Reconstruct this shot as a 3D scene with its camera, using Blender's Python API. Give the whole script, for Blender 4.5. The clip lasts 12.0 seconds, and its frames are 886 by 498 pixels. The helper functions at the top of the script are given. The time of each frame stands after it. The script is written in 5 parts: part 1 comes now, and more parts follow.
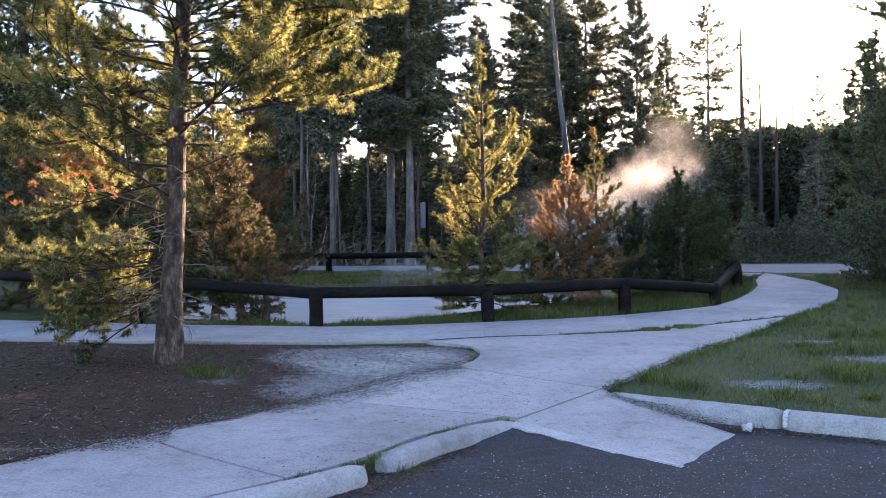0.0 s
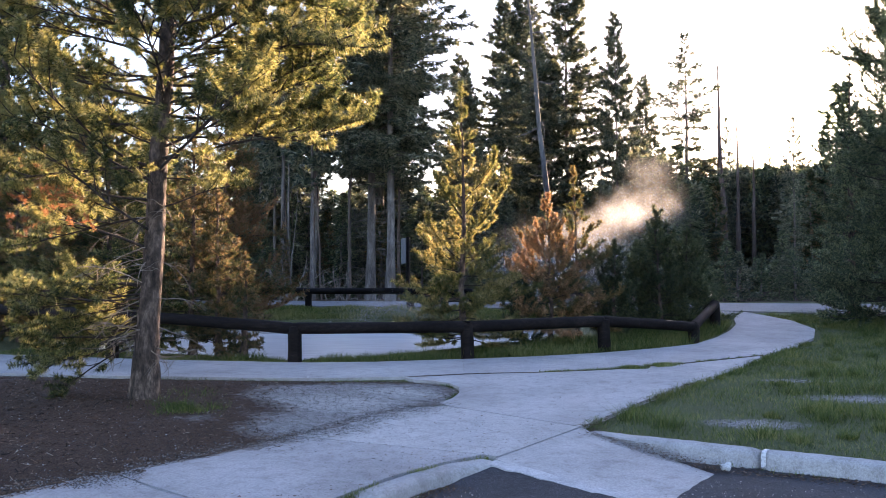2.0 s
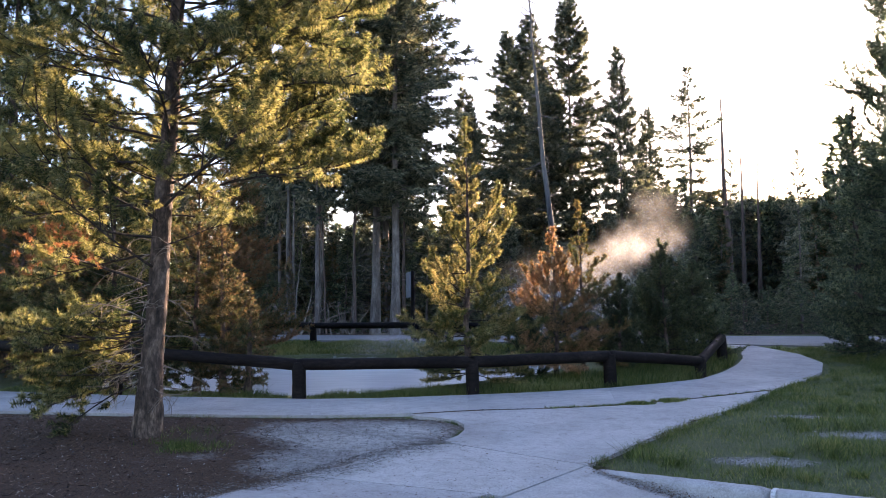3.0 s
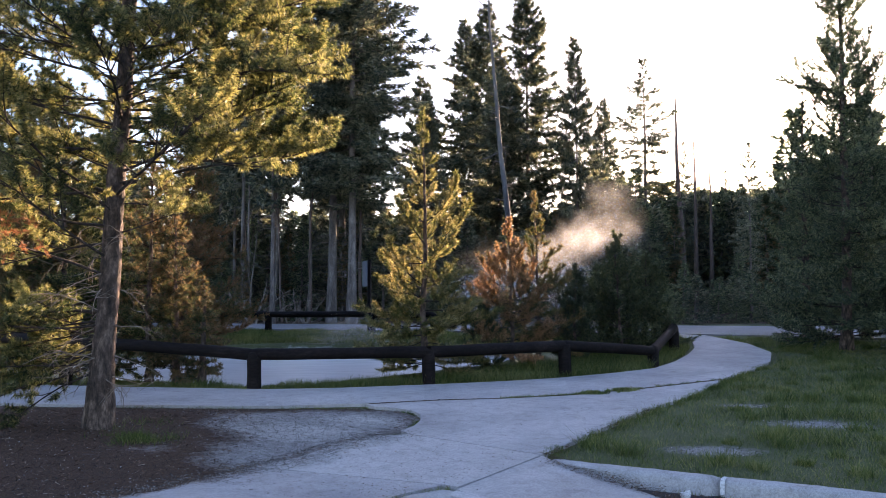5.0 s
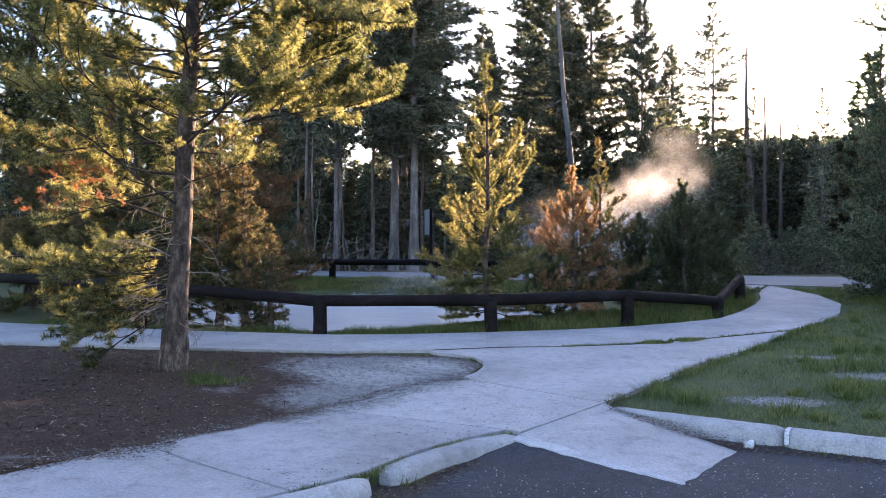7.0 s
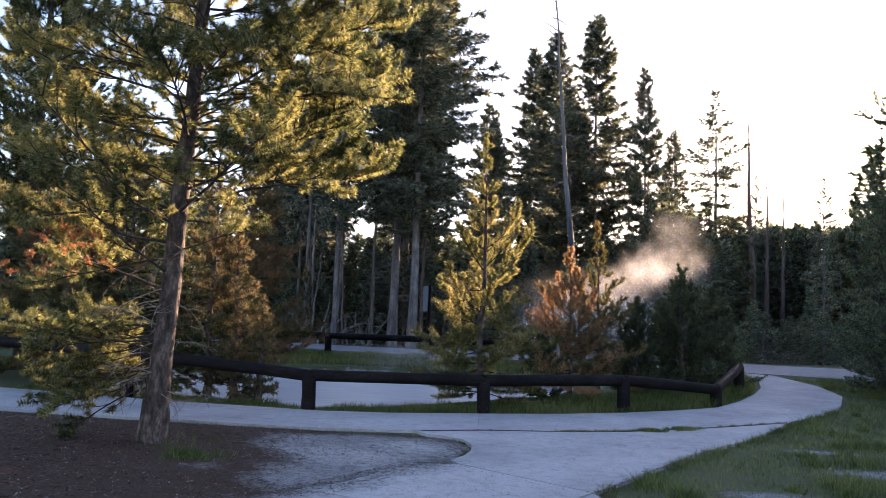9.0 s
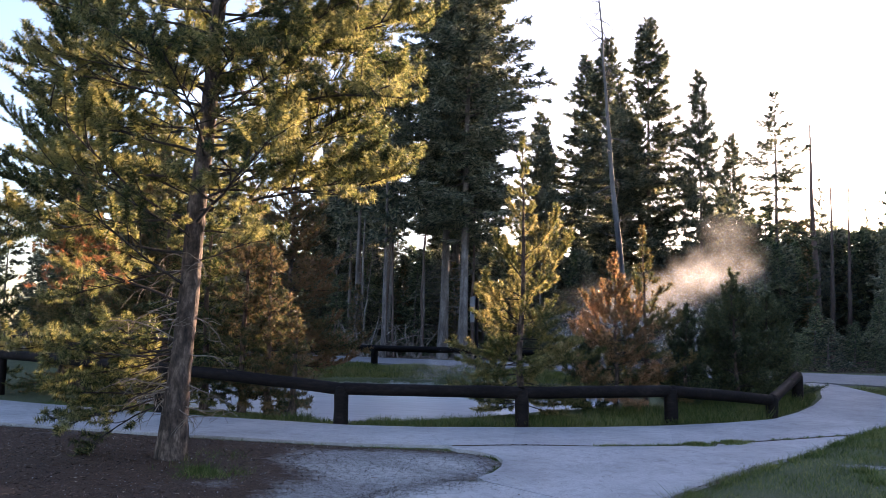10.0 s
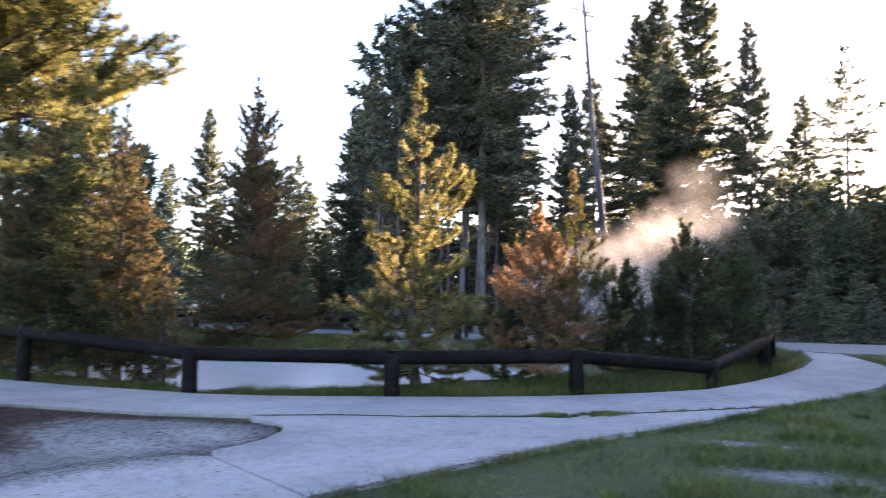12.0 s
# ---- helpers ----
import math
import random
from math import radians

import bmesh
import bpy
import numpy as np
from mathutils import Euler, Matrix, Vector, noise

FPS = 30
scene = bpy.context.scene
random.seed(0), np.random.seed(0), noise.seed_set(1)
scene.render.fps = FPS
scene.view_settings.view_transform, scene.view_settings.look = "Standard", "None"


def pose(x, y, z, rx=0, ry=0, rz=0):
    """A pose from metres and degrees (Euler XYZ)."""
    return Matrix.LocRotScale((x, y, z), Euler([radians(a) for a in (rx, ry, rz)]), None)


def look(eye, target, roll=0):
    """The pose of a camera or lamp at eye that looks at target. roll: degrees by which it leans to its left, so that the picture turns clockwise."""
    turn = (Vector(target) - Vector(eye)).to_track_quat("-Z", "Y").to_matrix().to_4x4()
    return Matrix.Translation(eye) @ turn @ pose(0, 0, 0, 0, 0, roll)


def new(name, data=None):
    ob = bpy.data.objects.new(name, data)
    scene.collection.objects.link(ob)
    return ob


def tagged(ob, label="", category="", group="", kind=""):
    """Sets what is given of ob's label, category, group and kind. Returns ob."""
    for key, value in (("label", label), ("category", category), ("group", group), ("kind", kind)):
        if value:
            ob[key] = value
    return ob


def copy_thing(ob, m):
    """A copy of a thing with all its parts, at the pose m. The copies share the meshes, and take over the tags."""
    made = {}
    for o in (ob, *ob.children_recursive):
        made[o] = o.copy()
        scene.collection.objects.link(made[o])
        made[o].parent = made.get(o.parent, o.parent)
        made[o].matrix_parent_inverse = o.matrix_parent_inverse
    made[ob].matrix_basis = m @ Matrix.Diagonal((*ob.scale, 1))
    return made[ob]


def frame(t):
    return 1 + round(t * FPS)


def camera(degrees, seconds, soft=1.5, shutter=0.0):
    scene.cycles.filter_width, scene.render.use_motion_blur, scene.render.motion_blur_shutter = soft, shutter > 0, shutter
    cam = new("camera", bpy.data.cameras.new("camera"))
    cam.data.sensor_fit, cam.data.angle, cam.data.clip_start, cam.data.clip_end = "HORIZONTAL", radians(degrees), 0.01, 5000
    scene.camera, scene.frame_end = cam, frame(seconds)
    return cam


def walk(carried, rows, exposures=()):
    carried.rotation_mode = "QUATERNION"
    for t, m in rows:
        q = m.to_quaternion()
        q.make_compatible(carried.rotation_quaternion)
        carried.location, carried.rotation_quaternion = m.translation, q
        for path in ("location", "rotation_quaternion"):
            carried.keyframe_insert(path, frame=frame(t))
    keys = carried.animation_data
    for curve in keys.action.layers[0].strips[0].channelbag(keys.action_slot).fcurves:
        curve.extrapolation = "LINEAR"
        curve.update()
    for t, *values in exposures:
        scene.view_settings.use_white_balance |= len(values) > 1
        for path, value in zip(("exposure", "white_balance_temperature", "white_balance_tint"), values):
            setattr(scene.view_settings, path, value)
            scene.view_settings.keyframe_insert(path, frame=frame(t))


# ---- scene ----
cam = camera(54.0, 12.0, soft=0.6, shutter=0.25)
PATH = [
    (0, (1.92, 0.507, 1.386), (1.441, 2.449, 1.385), -0.7),
    (0.5, (1.915, 0.486, 1.398), (1.447, 2.431, 1.408), -0.8),
    (1, (1.913, 0.493, 1.393), (1.445, 2.437, 1.424), -0.8),
    (1.5, (1.916, 0.485, 1.381), (1.467, 2.433, 1.436), -0.4),
    (2, (1.922, 0.496, 1.395), (1.488, 2.447, 1.476), -0.2),
    (2.5, (1.926, 0.5, 1.417), (1.473, 2.444, 1.536), -0.4),
    (3, (1.93, 0.51, 1.441), (1.486, 2.454, 1.597), -0.4),
    (3.5, (1.919, 0.522, 1.444), (1.528, 2.476, 1.617), -0.2),
    (5.5, (1.921, 0.481, 1.478), (1.575, 2.448, 1.579), -0.3),
    (6, (1.89, 0.44, 1.473), (1.501, 2.401, 1.531), -0.1),
    (6.5, (1.908, 0.479, 1.477), (1.461, 2.428, 1.478), -0.1),
    (7, (1.906, 0.439, 1.469), (1.421, 2.38, 1.48), 0.1),
    (8.8, (2.001, 0.605, 1.484), (1.52, 2.537, 1.67), 1.9),
    (9, (1.998, 0.639, 1.486), (1.506, 2.568, 1.673), 2.1),
    (9.5, (2.061, 0.781, 1.478), (1.513, 2.694, 1.681), 1.8),
    (10, (2.28, 1.269, 1.479), (1.66, 3.159, 1.689), 1.4),
    (10.5, (2.688, 1.984, 1.456), (1.954, 3.838, 1.61), 1.0),
    (11, (3.359, 2.767, 1.419), (2.422, 4.532, 1.511), 1.3),
    (11.5, (4.168, 3.708, 1.322), (3.174, 5.44, 1.423), 1.9),
    (12, (5.078, 4.472, 1.199), (4.258, 6.289, 1.361), 1.0),
]
EXPOSURES = [(0, 2.5, 7350, 33), (2.5, 2.4, 7350, 33), (3.5, 2.13, 7350, 33), (5.5, 2.13, 7350, 33), (6.5, 2.55, 7350, 33), (7.2, 2.6, 7350, 33), (8.8, 2.08, 7350, 34), (10.0, 2.08, 7350, 34), (10.5, 2.1, 7350, 34), (11.0, 2.48, 7500, 35), (12.0, 2.58, 7350, 34)]
walk(cam, [(t, look(eye, target, roll)) for t, eye, target, roll in PATH], EXPOSURES)

# ---- light ----
SUN_AZ, SUN_EL = 15.0, 8.5
world = bpy.data.worlds.new("evening_sky")
scene.world = world
world.use_nodes = True
wn, wl = world.node_tree.nodes, world.node_tree.links
sky = wn.new("ShaderNodeTexSky")
sky.sky_type = "NISHITA"
sky.sun_disc = False
sky.sun_elevation, sky.sun_rotation = radians(SUN_EL), radians(SUN_AZ)
sky.air_density, sky.dust_density, sky.ozone_density = 1.0, 1.0, 3.0
wl.new(sky.outputs[0], wn["Background"].inputs[0])
wn["Background"].inputs[1].default_value = 0.15
sun_data = bpy.data.lights.new("sun", "SUN")
sun_data.energy, sun_data.angle, sun_data.color = 5.0, radians(0.6), (1.0, 0.82, 0.57)
sun = new("sun", sun_data)
sa, se = radians(SUN_AZ), radians(SUN_EL)
sun_way = Vector((math.sin(sa) * math.cos(se), math.cos(sa) * math.cos(se), math.sin(se)))
sun.matrix_basis = look(sun_way * 120, (0, 0, 0))


# ---- materials ----
def mat(name):
    m = bpy.data.materials.new(name)
    m.use_nodes = True
    nt = m.node_tree
    return m, nt.nodes, nt.links, nt.nodes["Principled BSDF"]


def noise_tex(n, l, coord, scale, detail=6.0, rough=0.6, stretch=None):
    t = n.new("ShaderNodeTexNoise")
    t.inputs["Scale"].default_value, t.inputs["Detail"].default_value, t.inputs["Roughness"].default_value = scale, detail, rough
    if stretch:
        mp = n.new("ShaderNodeMapping")
        mp.inputs["Scale"].default_value = stretch
        l.new(coord, mp.inputs[0])
        l.new(mp.outputs[0], t.inputs["Vector"])
    else:
        l.new(coord, t.inputs["Vector"])
    return t.outputs["Fac"]


def ramp(n, l, fac, stops):
    r = n.new("ShaderNodeValToRGB")
    els = r.color_ramp.elements
    while len(els) < len(stops):
        els.new(0.5)
    for e, (p, c) in zip(els, stops):
        e.position, e.color = p, (*c, 1) if len(c) == 3 else c
    l.new(fac, r.inputs[0])
    return r.outputs[0]


def mixc(n, l, fac, a, b, mode="MIX"):
    m = n.new("ShaderNodeMix")
    m.data_type, m.blend_type = "RGBA", mode
    for sock, v in ((m.inputs[0], fac), (m.inputs[6], a), (m.inputs[7], b)):
        if isinstance(v, (int, float)):
            sock.default_value = v
        elif isinstance(v, tuple):
            sock.default_value = (*v, 1)
        else:
            l.new(v, sock)
    return m.outputs[2]


def bump(n, l, fac, strength, dist, bsdf, prev=None):
    b = n.new("ShaderNodeBump")
    b.inputs["Strength"].default_value, b.inputs["Distance"].default_value = strength, dist
    l.new(fac, b.inputs["Height"])
    if prev:
        l.new(prev, b.inputs["Normal"])
    if bsdf:
        l.new(b.outputs[0], bsdf.inputs["Normal"])
    return b.outputs[0]


def object_coord(n, world_space=False):
    if world_space:
        return n.new("ShaderNodeNewGeometry").outputs["Position"]
    return n.new("ShaderNodeTexCoord").outputs["Object"]


def rough_mat(name, dark, mid, light, coarse, fine, rough=0.9, depth=0.01, stretch=None, world_space=True):
    """A matt surface that varies at two scales, with relief."""
    m, n, l, b = mat(name)
    c = object_coord(n, world_space)
    big = noise_tex(n, l, c, coarse, 5, 0.6, stretch)
    small = noise_tex(n, l, c, fine, 5, 0.7, stretch)
    col = ramp(n, l, big, [(0.3, dark), (0.5, mid), (0.72, light)])
    grain = ramp(n, l, small, [(0.3, (0.55, 0.55, 0.55)), (0.7, (1.25, 1.25, 1.25))])
    l.new(mixc(n, l, 1.0, col, grain, "MULTIPLY"), b.inputs["Base Color"])
    b.inputs["Roughness"].default_value = rough
    bump(n, l, small, 0.7, depth, b)
    return m


def leaf_mat(name, stops, share=0.45, scale=1.2, gloss=0.45, vary=0.3):
    """Needles: colour varies through the crown; light passes through them."""
    m, n, l, b = mat(name)
    c = object_coord(n)
    big = noise_tex(n, l, c, scale, 3, 0.6)
    small = noise_tex(n, l, c, 14.0, 2, 0.5)
    add = n.new("ShaderNodeMath")
    add.operation = "MULTIPLY_ADD"
    add.inputs[1].default_value, add.inputs[2].default_value = 0.35, -0.17
    l.new(small, add.inputs[0])
    s = n.new("ShaderNodeMath")
    l.new(big, s.inputs[0]), l.new(add.outputs[0], s.inputs[1])
    info = n.new("ShaderNodeObjectInfo")
    rnd = n.new("ShaderNodeMath")
    rnd.operation = "MULTIPLY_ADD"
    rnd.inputs[1].default_value, rnd.inputs[2].default_value = 0.12, -0.06
    l.new(info.outputs["Random"], rnd.inputs[0])
    s2 = n.new("ShaderNodeMath")
    l.new(s.outputs[0], s2.inputs[0]), l.new(rnd.outputs[0], s2.inputs[1])
    geo = n.new("ShaderNodeNewGeometry")
    each = n.new("ShaderNodeMath")
    each.operation = "MULTIPLY_ADD"
    each.inputs[1].default_value = vary
    lower = n.new("ShaderNodeMath")
    lower.inputs[1].default_value = -vary / 2
    l.new(s2.outputs[0], lower.inputs[0])
    l.new(geo.outputs["Random Per Island"], each.inputs[0]), l.new(lower.outputs[0], each.inputs[2])
    col = ramp(n, l, each.outputs[0], stops)
    l.new(col, b.inputs["Base Color"])
    b.inputs["Roughness"].default_value = 0.42
    b.inputs["Specular IOR Level"].default_value = gloss
    tr = n.new("ShaderNodeBsdfTranslucent")
    l.new(mixc(n, l, 1.0, col, (1.5, 1.5, 1.2), "MULTIPLY"), tr.inputs["Color"])
    mx = n.new("ShaderNodeMixShader")
    mx.inputs[0].default_value = share
    l.new(b.outputs[0], mx.inputs[1]), l.new(tr.outputs[0], mx.inputs[2])
    l.new(mx.outputs[0], n["Material Output"].inputs["Surface"])
    return m


M_NEEDLE = leaf_mat("pine_needles", [(0.34, (0.02, 0.036, 0.016)), (0.5, (0.09, 0.11, 0.042)), (0.66, (0.33, 0.3, 0.135))], 0.58, 0.8, 0.45, 0.42)
# the sun's yellow on green needles is put into this colour
M_YELLOW = leaf_mat("sunlit_yellow_needles", [(0.32, (0.07, 0.09, 0.034)), (0.5, (0.24, 0.215, 0.085)), (0.66, (0.5, 0.4, 0.22))], 0.55, 0.9, 0.45, 0.4)
# gold end of the ramp stands in for sun on green needles
M_GOLD = leaf_mat("green_needles_with_sunlit_gold", [(0.36, (0.06, 0.08, 0.03)), (0.52, (0.16, 0.135, 0.055)), (0.66, (0.38, 0.24, 0.11))], 0.48, 0.9)
M_RED = leaf_mat("dead_red_needles", [(0.35, (0.13, 0.075, 0.04)), (0.6, (0.4, 0.17, 0.09))], 0.5, 3.0)
M_ORANGE = leaf_mat("rust_needles", [(0.34, (0.08, 0.075, 0.035)), (0.47, (0.28, 0.17, 0.09)), (0.62, (0.56, 0.33, 0.2))], 0.5, 1.0, 0.45, 0.4)
M_BROWN = leaf_mat("browning_needles", [(0.36, (0.055, 0.075, 0.028)), (0.47, (0.14, 0.1, 0.045)), (0.6, (0.25, 0.135, 0.075))], 0.48, 0.8)
M_MIXED = leaf_mat("green_and_brown_needles", [(0.34, (0.035, 0.055, 0.025)), (0.52, (0.085, 0.09, 0.042)), (0.68, (0.24, 0.15, 0.085))], 0.48, 1.1, 0.45, 0.4)
M_DARK = leaf_mat("dark_needles", [(0.28, (0.03, 0.052, 0.033)), (0.52, (0.095, 0.13, 0.076)), (0.74, (0.25, 0.28, 0.165))], 0.46, 1.0, 0.5, 0.6)
M_BUSH = leaf_mat("deep_green_needles", [(0.3, (0.02, 0.036, 0.018)), (0.52, (0.055, 0.078, 0.036)), (0.72, (0.14, 0.155, 0.075))], 0.45, 1.0, 0.5, 0.5)
M_SPRUCE = leaf_mat("spruce_needles", [(0.28, (0.034, 0.048, 0.037)), (0.52, (0.1, 0.12, 0.078)), (0.74, (0.29, 0.285, 0.205))], 0.47, 0.5, 0.5, 0.6)
M_GRASS = leaf_mat("grass_blades", [(0.3, (0.042, 0.072, 0.019)), (0.5, (0.1, 0.145, 0.04)), (0.72, (0.24, 0.24, 0.1))], 0.42, 0.9, 0.25, 0.5)
M_BARK = rough_mat("pine_bark", (0.022, 0.015, 0.012), (0.12, 0.082, 0.064), (0.38, 0.27, 0.21), 11.0, 46.0, 0.92, 0.12, (1, 1, 0.45), False)
M_LIMB = rough_mat("limb_bark", (0.016, 0.013, 0.011), (0.045, 0.035, 0.029), (0.12, 0.092, 0.075), 12.0, 40.0, 0.92, 0.03, (1, 1, 0.4), False)
M_RED_BARK = rough_mat("bare_red_wood", (0.07, 0.045, 0.036), (0.15, 0.1, 0.08), (0.28, 0.2, 0.165), 3.0, 18.0, 0.9, 0.02, (1, 1, 0.15), False)
M_FAR_BARK = rough_mat("spruce_bark", (0.07, 0.056, 0.05), (0.19, 0.155, 0.135), (0.36, 0.31, 0.275), 4.0, 22.0, 0.95, 0.04, (1, 1, 0.25), False)
M_SNAG = rough_mat("weathered_wood", (0.09, 0.08, 0.075), (0.16, 0.145, 0.135), (0.26, 0.235, 0.22), 3.0, 20.0, 0.9, 0.02, (1, 1, 0.15), False)
M_TWIG = rough_mat("dead_twigs", (0.14, 0.11, 0.09), (0.28, 0.23, 0.19), (0.45, 0.39, 0.33), 6.0, 30.0, 0.95, 0.005, None, False)
M_LOG = rough_mat("stained_logs", (0.008, 0.006, 0.006), (0.014, 0.0105, 0.01), (0.028, 0.021, 0.02), 3.0, 24.0, 0.7, 0.006, (0.25, 1, 1), False)
M_LOG.node_tree.nodes["Principled BSDF"].inputs["Specular IOR Level"].default_value = 0.12


def speckled(name, dark, mid, light, grain, spots, rough, depth):
    """Asphalt or the like: stones of several shades in a dark binder, worn patches."""
    m, n, l, b = mat(name)
    c = object_coord(n, True)
    vo = n.new("ShaderNodeTexVoronoi")
    vo.inputs["Scale"].default_value = grain
    l.new(c, vo.inputs["Vector"])
    sep = n.new("ShaderNodeSeparateColor")
    l.new(vo.outputs["Color"], sep.inputs[0])
    stones = ramp(n, l, sep.outputs[0], [(0.0, dark), (0.55, mid), (0.86, mid), (1.0, light)])
    patch = noise_tex(n, l, c, 0.9, 5, 0.65)
    mid_n = noise_tex(n, l, c, 7.0, 5, 0.7)
    col = mixc(n, l, 1.0, stones, ramp(n, l, patch, [(0.3, (0.72, 0.72, 0.72)), (0.5, (1, 1, 1)), (0.7, (1.5, 1.5, 1.52))]), "MULTIPLY")
    col = mixc(n, l, 1.0, col, ramp(n, l, mid_n, [(0.3, (0.75, 0.75, 0.75)), (0.7, (1.2, 1.2, 1.2))]), "MULTIPLY")
    l.new(col, b.inputs["Base Color"])
    b.inputs["Roughness"].default_value = rough
    first = bump(n, l, vo.outputs["Distance"], 0.6, depth, None)
    bump(n, l, mid_n, 0.4, depth * 3, b, first)
    return m


M_ASPHALT = speckled("asphalt", (0.012, 0.013, 0.017), (0.033, 0.036, 0.045), (0.1, 0.105, 0.115), 120.0, 0, 0.9, 0.006)
M_ROAD = rough_mat("road_asphalt", (0.17, 0.17, 0.175), (0.21, 0.21, 0.215), (0.26, 0.258, 0.255), 0.5, 40.0, 0.85, 0.005)


def island_mat(name, stops, rough=0.9):
    """Loose pieces, each of its own shade."""
    m, n, l, b = mat(name)
    g = n.new("ShaderNodeNewGeometry")
    col = ramp(n, l, g.outputs["Random Per Island"], stops)
    fine = noise_tex(n, l, g.outputs["Position"], 150.0, 3, 0.6)
    l.new(mixc(n, l, 1.0, col, ramp(n, l, fine, [(0.3, (0.7, 0.7, 0.7)), (0.7, (1.2, 1.2, 1.2))]), "MULTIPLY"), b.inputs["Base Color"])
    b.inputs["Roughness"].default_value = rough
    return m


M_LITTER = island_mat("forest_litter", [(0.0, (0.014, 0.008, 0.005)), (0.4, (0.055, 0.025, 0.012)), (0.75, (0.13, 0.065, 0.034)), (0.94, (0.24, 0.15, 0.095)), (1.0, (0.4, 0.33, 0.26))])
M_GRIT = island_mat("mixed_grit", [(0.0, (0.03, 0.03, 0.03)), (0.45, (0.12, 0.115, 0.11)), (0.8, (0.3, 0.29, 0.28)), (1.0, (0.55, 0.54, 0.52))])
M_STONE = rough_mat("pebbles", (0.1, 0.095, 0.09), (0.24, 0.23, 0.22), (0.42, 0.41, 0.4), 9.0, 60.0, 0.9, 0.003)


def concrete():
    m, n, l, b = mat("broom_finished_concrete")
    c = object_coord(n, True)
    big = noise_tex(n, l, c, 0.7, 4, 0.6)
    mid = noise_tex(n, l, c, 6.0, 6, 0.7)
    fine = noise_tex(n, l, c, 110.0, 3, 0.75)
    spots = n.new("ShaderNodeTexVoronoi")
    spots.inputs["Scale"].default_value = 38.0
    l.new(c, spots.inputs["Vector"])
    col = ramp(n, l, big, [(0.3, (0.34, 0.33, 0.33)), (0.52, (0.44, 0.43, 0.43)), (0.75, (0.52, 0.51, 0.51))])
    col = mixc(n, l, 1.0, col, ramp(n, l, mid, [(0.28, (0.72, 0.7, 0.68)), (0.5, (1, 1, 1)), (0.75, (1.08, 1.08, 1.08))]), "MULTIPLY")
    col = mixc(n, l, 1.0, col, ramp(n, l, fine, [(0.3, (0.74, 0.74, 0.74)), (0.7, (1.18, 1.18, 1.18))]), "MULTIPLY")
    col = mixc(n, l, 1.0, col, ramp(n, l, noise_tex(n, l, c, 45.0, 3, 0.6), [(0.35, (0.8, 0.8, 0.79)), (0.6, (1.08, 1.08, 1.08))]), "MULTIPLY")
    col = mixc(n, l, 1.0, col, ramp(n, l, spots.outputs["Distance"], [(0.06, (0.55, 0.53, 0.5)), (0.14, (1, 1, 1))]), "MULTIPLY")
    info = n.new("ShaderNodeObjectInfo")
    col = mixc(n, l, 1.0, col, ramp(n, l, info.outputs["Random"], [(0.0, (0.92, 0.92, 0.93)), (1.0, (1.05, 1.05, 1.04))]), "MULTIPLY")
    l.new(col, b.inputs["Base Color"])
    b.inputs["Roughness"].default_value = 0.85
    first = bump(n, l, mid, 0.3, 0.01, None)
    bump(n, l, fine, 0.5, 0.004, b, first)
    return m


M_CONCRETE = concrete()


def ground_mat():
    """Grass soil, needle litter, pale gravel and sinter, by the masks in the sheet's cover attribute."""
    m, n, l, b = mat("ground_cover")
    c = object_coord(n, True)
    at = n.new("ShaderNodeAttribute")
    at.attribute_name = "cover"
    sep = n.new("ShaderNodeSeparateColor")
    l.new(at.outputs["Color"], sep.inputs[0])
    big = noise_tex(n, l, c, 1.1, 5, 0.6)
    mid = noise_tex(n, l, c, 9.0, 6, 0.7)
    fine = noise_tex(n, l, c, 70.0, 4, 0.75)
    turf = ramp(n, l, fine, [(0.32, (0.028, 0.042, 0.014)), (0.5, (0.075, 0.098, 0.033)), (0.66, (0.19, 0.19, 0.085))])
    litter = ramp(n, l, fine, [(0.32, (0.02, 0.009, 0.005)), (0.5, (0.065, 0.03, 0.016)), (0.68, (0.16, 0.085, 0.05))])
    gravel = ramp(n, l, fine, [(0.3, (0.17, 0.16, 0.16)), (0.5, (0.34, 0.33, 0.33)), (0.7, (0.56, 0.55, 0.55))])
    gravel = mixc(n, l, 1.0, gravel, ramp(n, l, mid, [(0.3, (0.6, 0.57, 0.55)), (0.6, (1.1, 1.1, 1.1))]), "MULTIPLY")
    sinter = ramp(n, l, mid, [(0.3, (0.45, 0.44, 0.43)), (0.6, (0.62, 0.61, 0.6))])

    def edge(mask):
        s = n.new("ShaderNodeMath")
        s.operation = "MULTIPLY_ADD"
        s.inputs[1].default_value, s.inputs[2].default_value = 0.7, -0.35
        l.new(big, s.inputs[0])
        s3 = n.new("ShaderNodeMath")
        s3.operation = "MULTIPLY_ADD"
        s3.inputs[1].default_value = 0.5
        l.new(mid, s3.inputs[0]), l.new(s.outputs[0], s3.inputs[2])
        a = n.new("ShaderNodeMath")
        l.new(mask, a.inputs[0]), l.new(s3.outputs[0], a.inputs[1])
        return ramp(n, l, a.outputs[0], [(0.55, (0, 0, 0)), (0.95, (1, 1, 1))])

    col = mixc(n, l, edge(sep.outputs[0]), turf, litter)
    col = mixc(n, l, edge(sep.outputs[1]), col, gravel)
    col = mixc(n, l, edge(sep.outputs[2]), col, sinter)
    l.new(col, b.inputs["Base Color"])
    b.inputs["Roughness"].default_value = 0.95
    first = bump(n, l, mid, 0.6, 0.03, None)
    bump(n, l, fine, 0.9, 0.03, b, first)
    return m


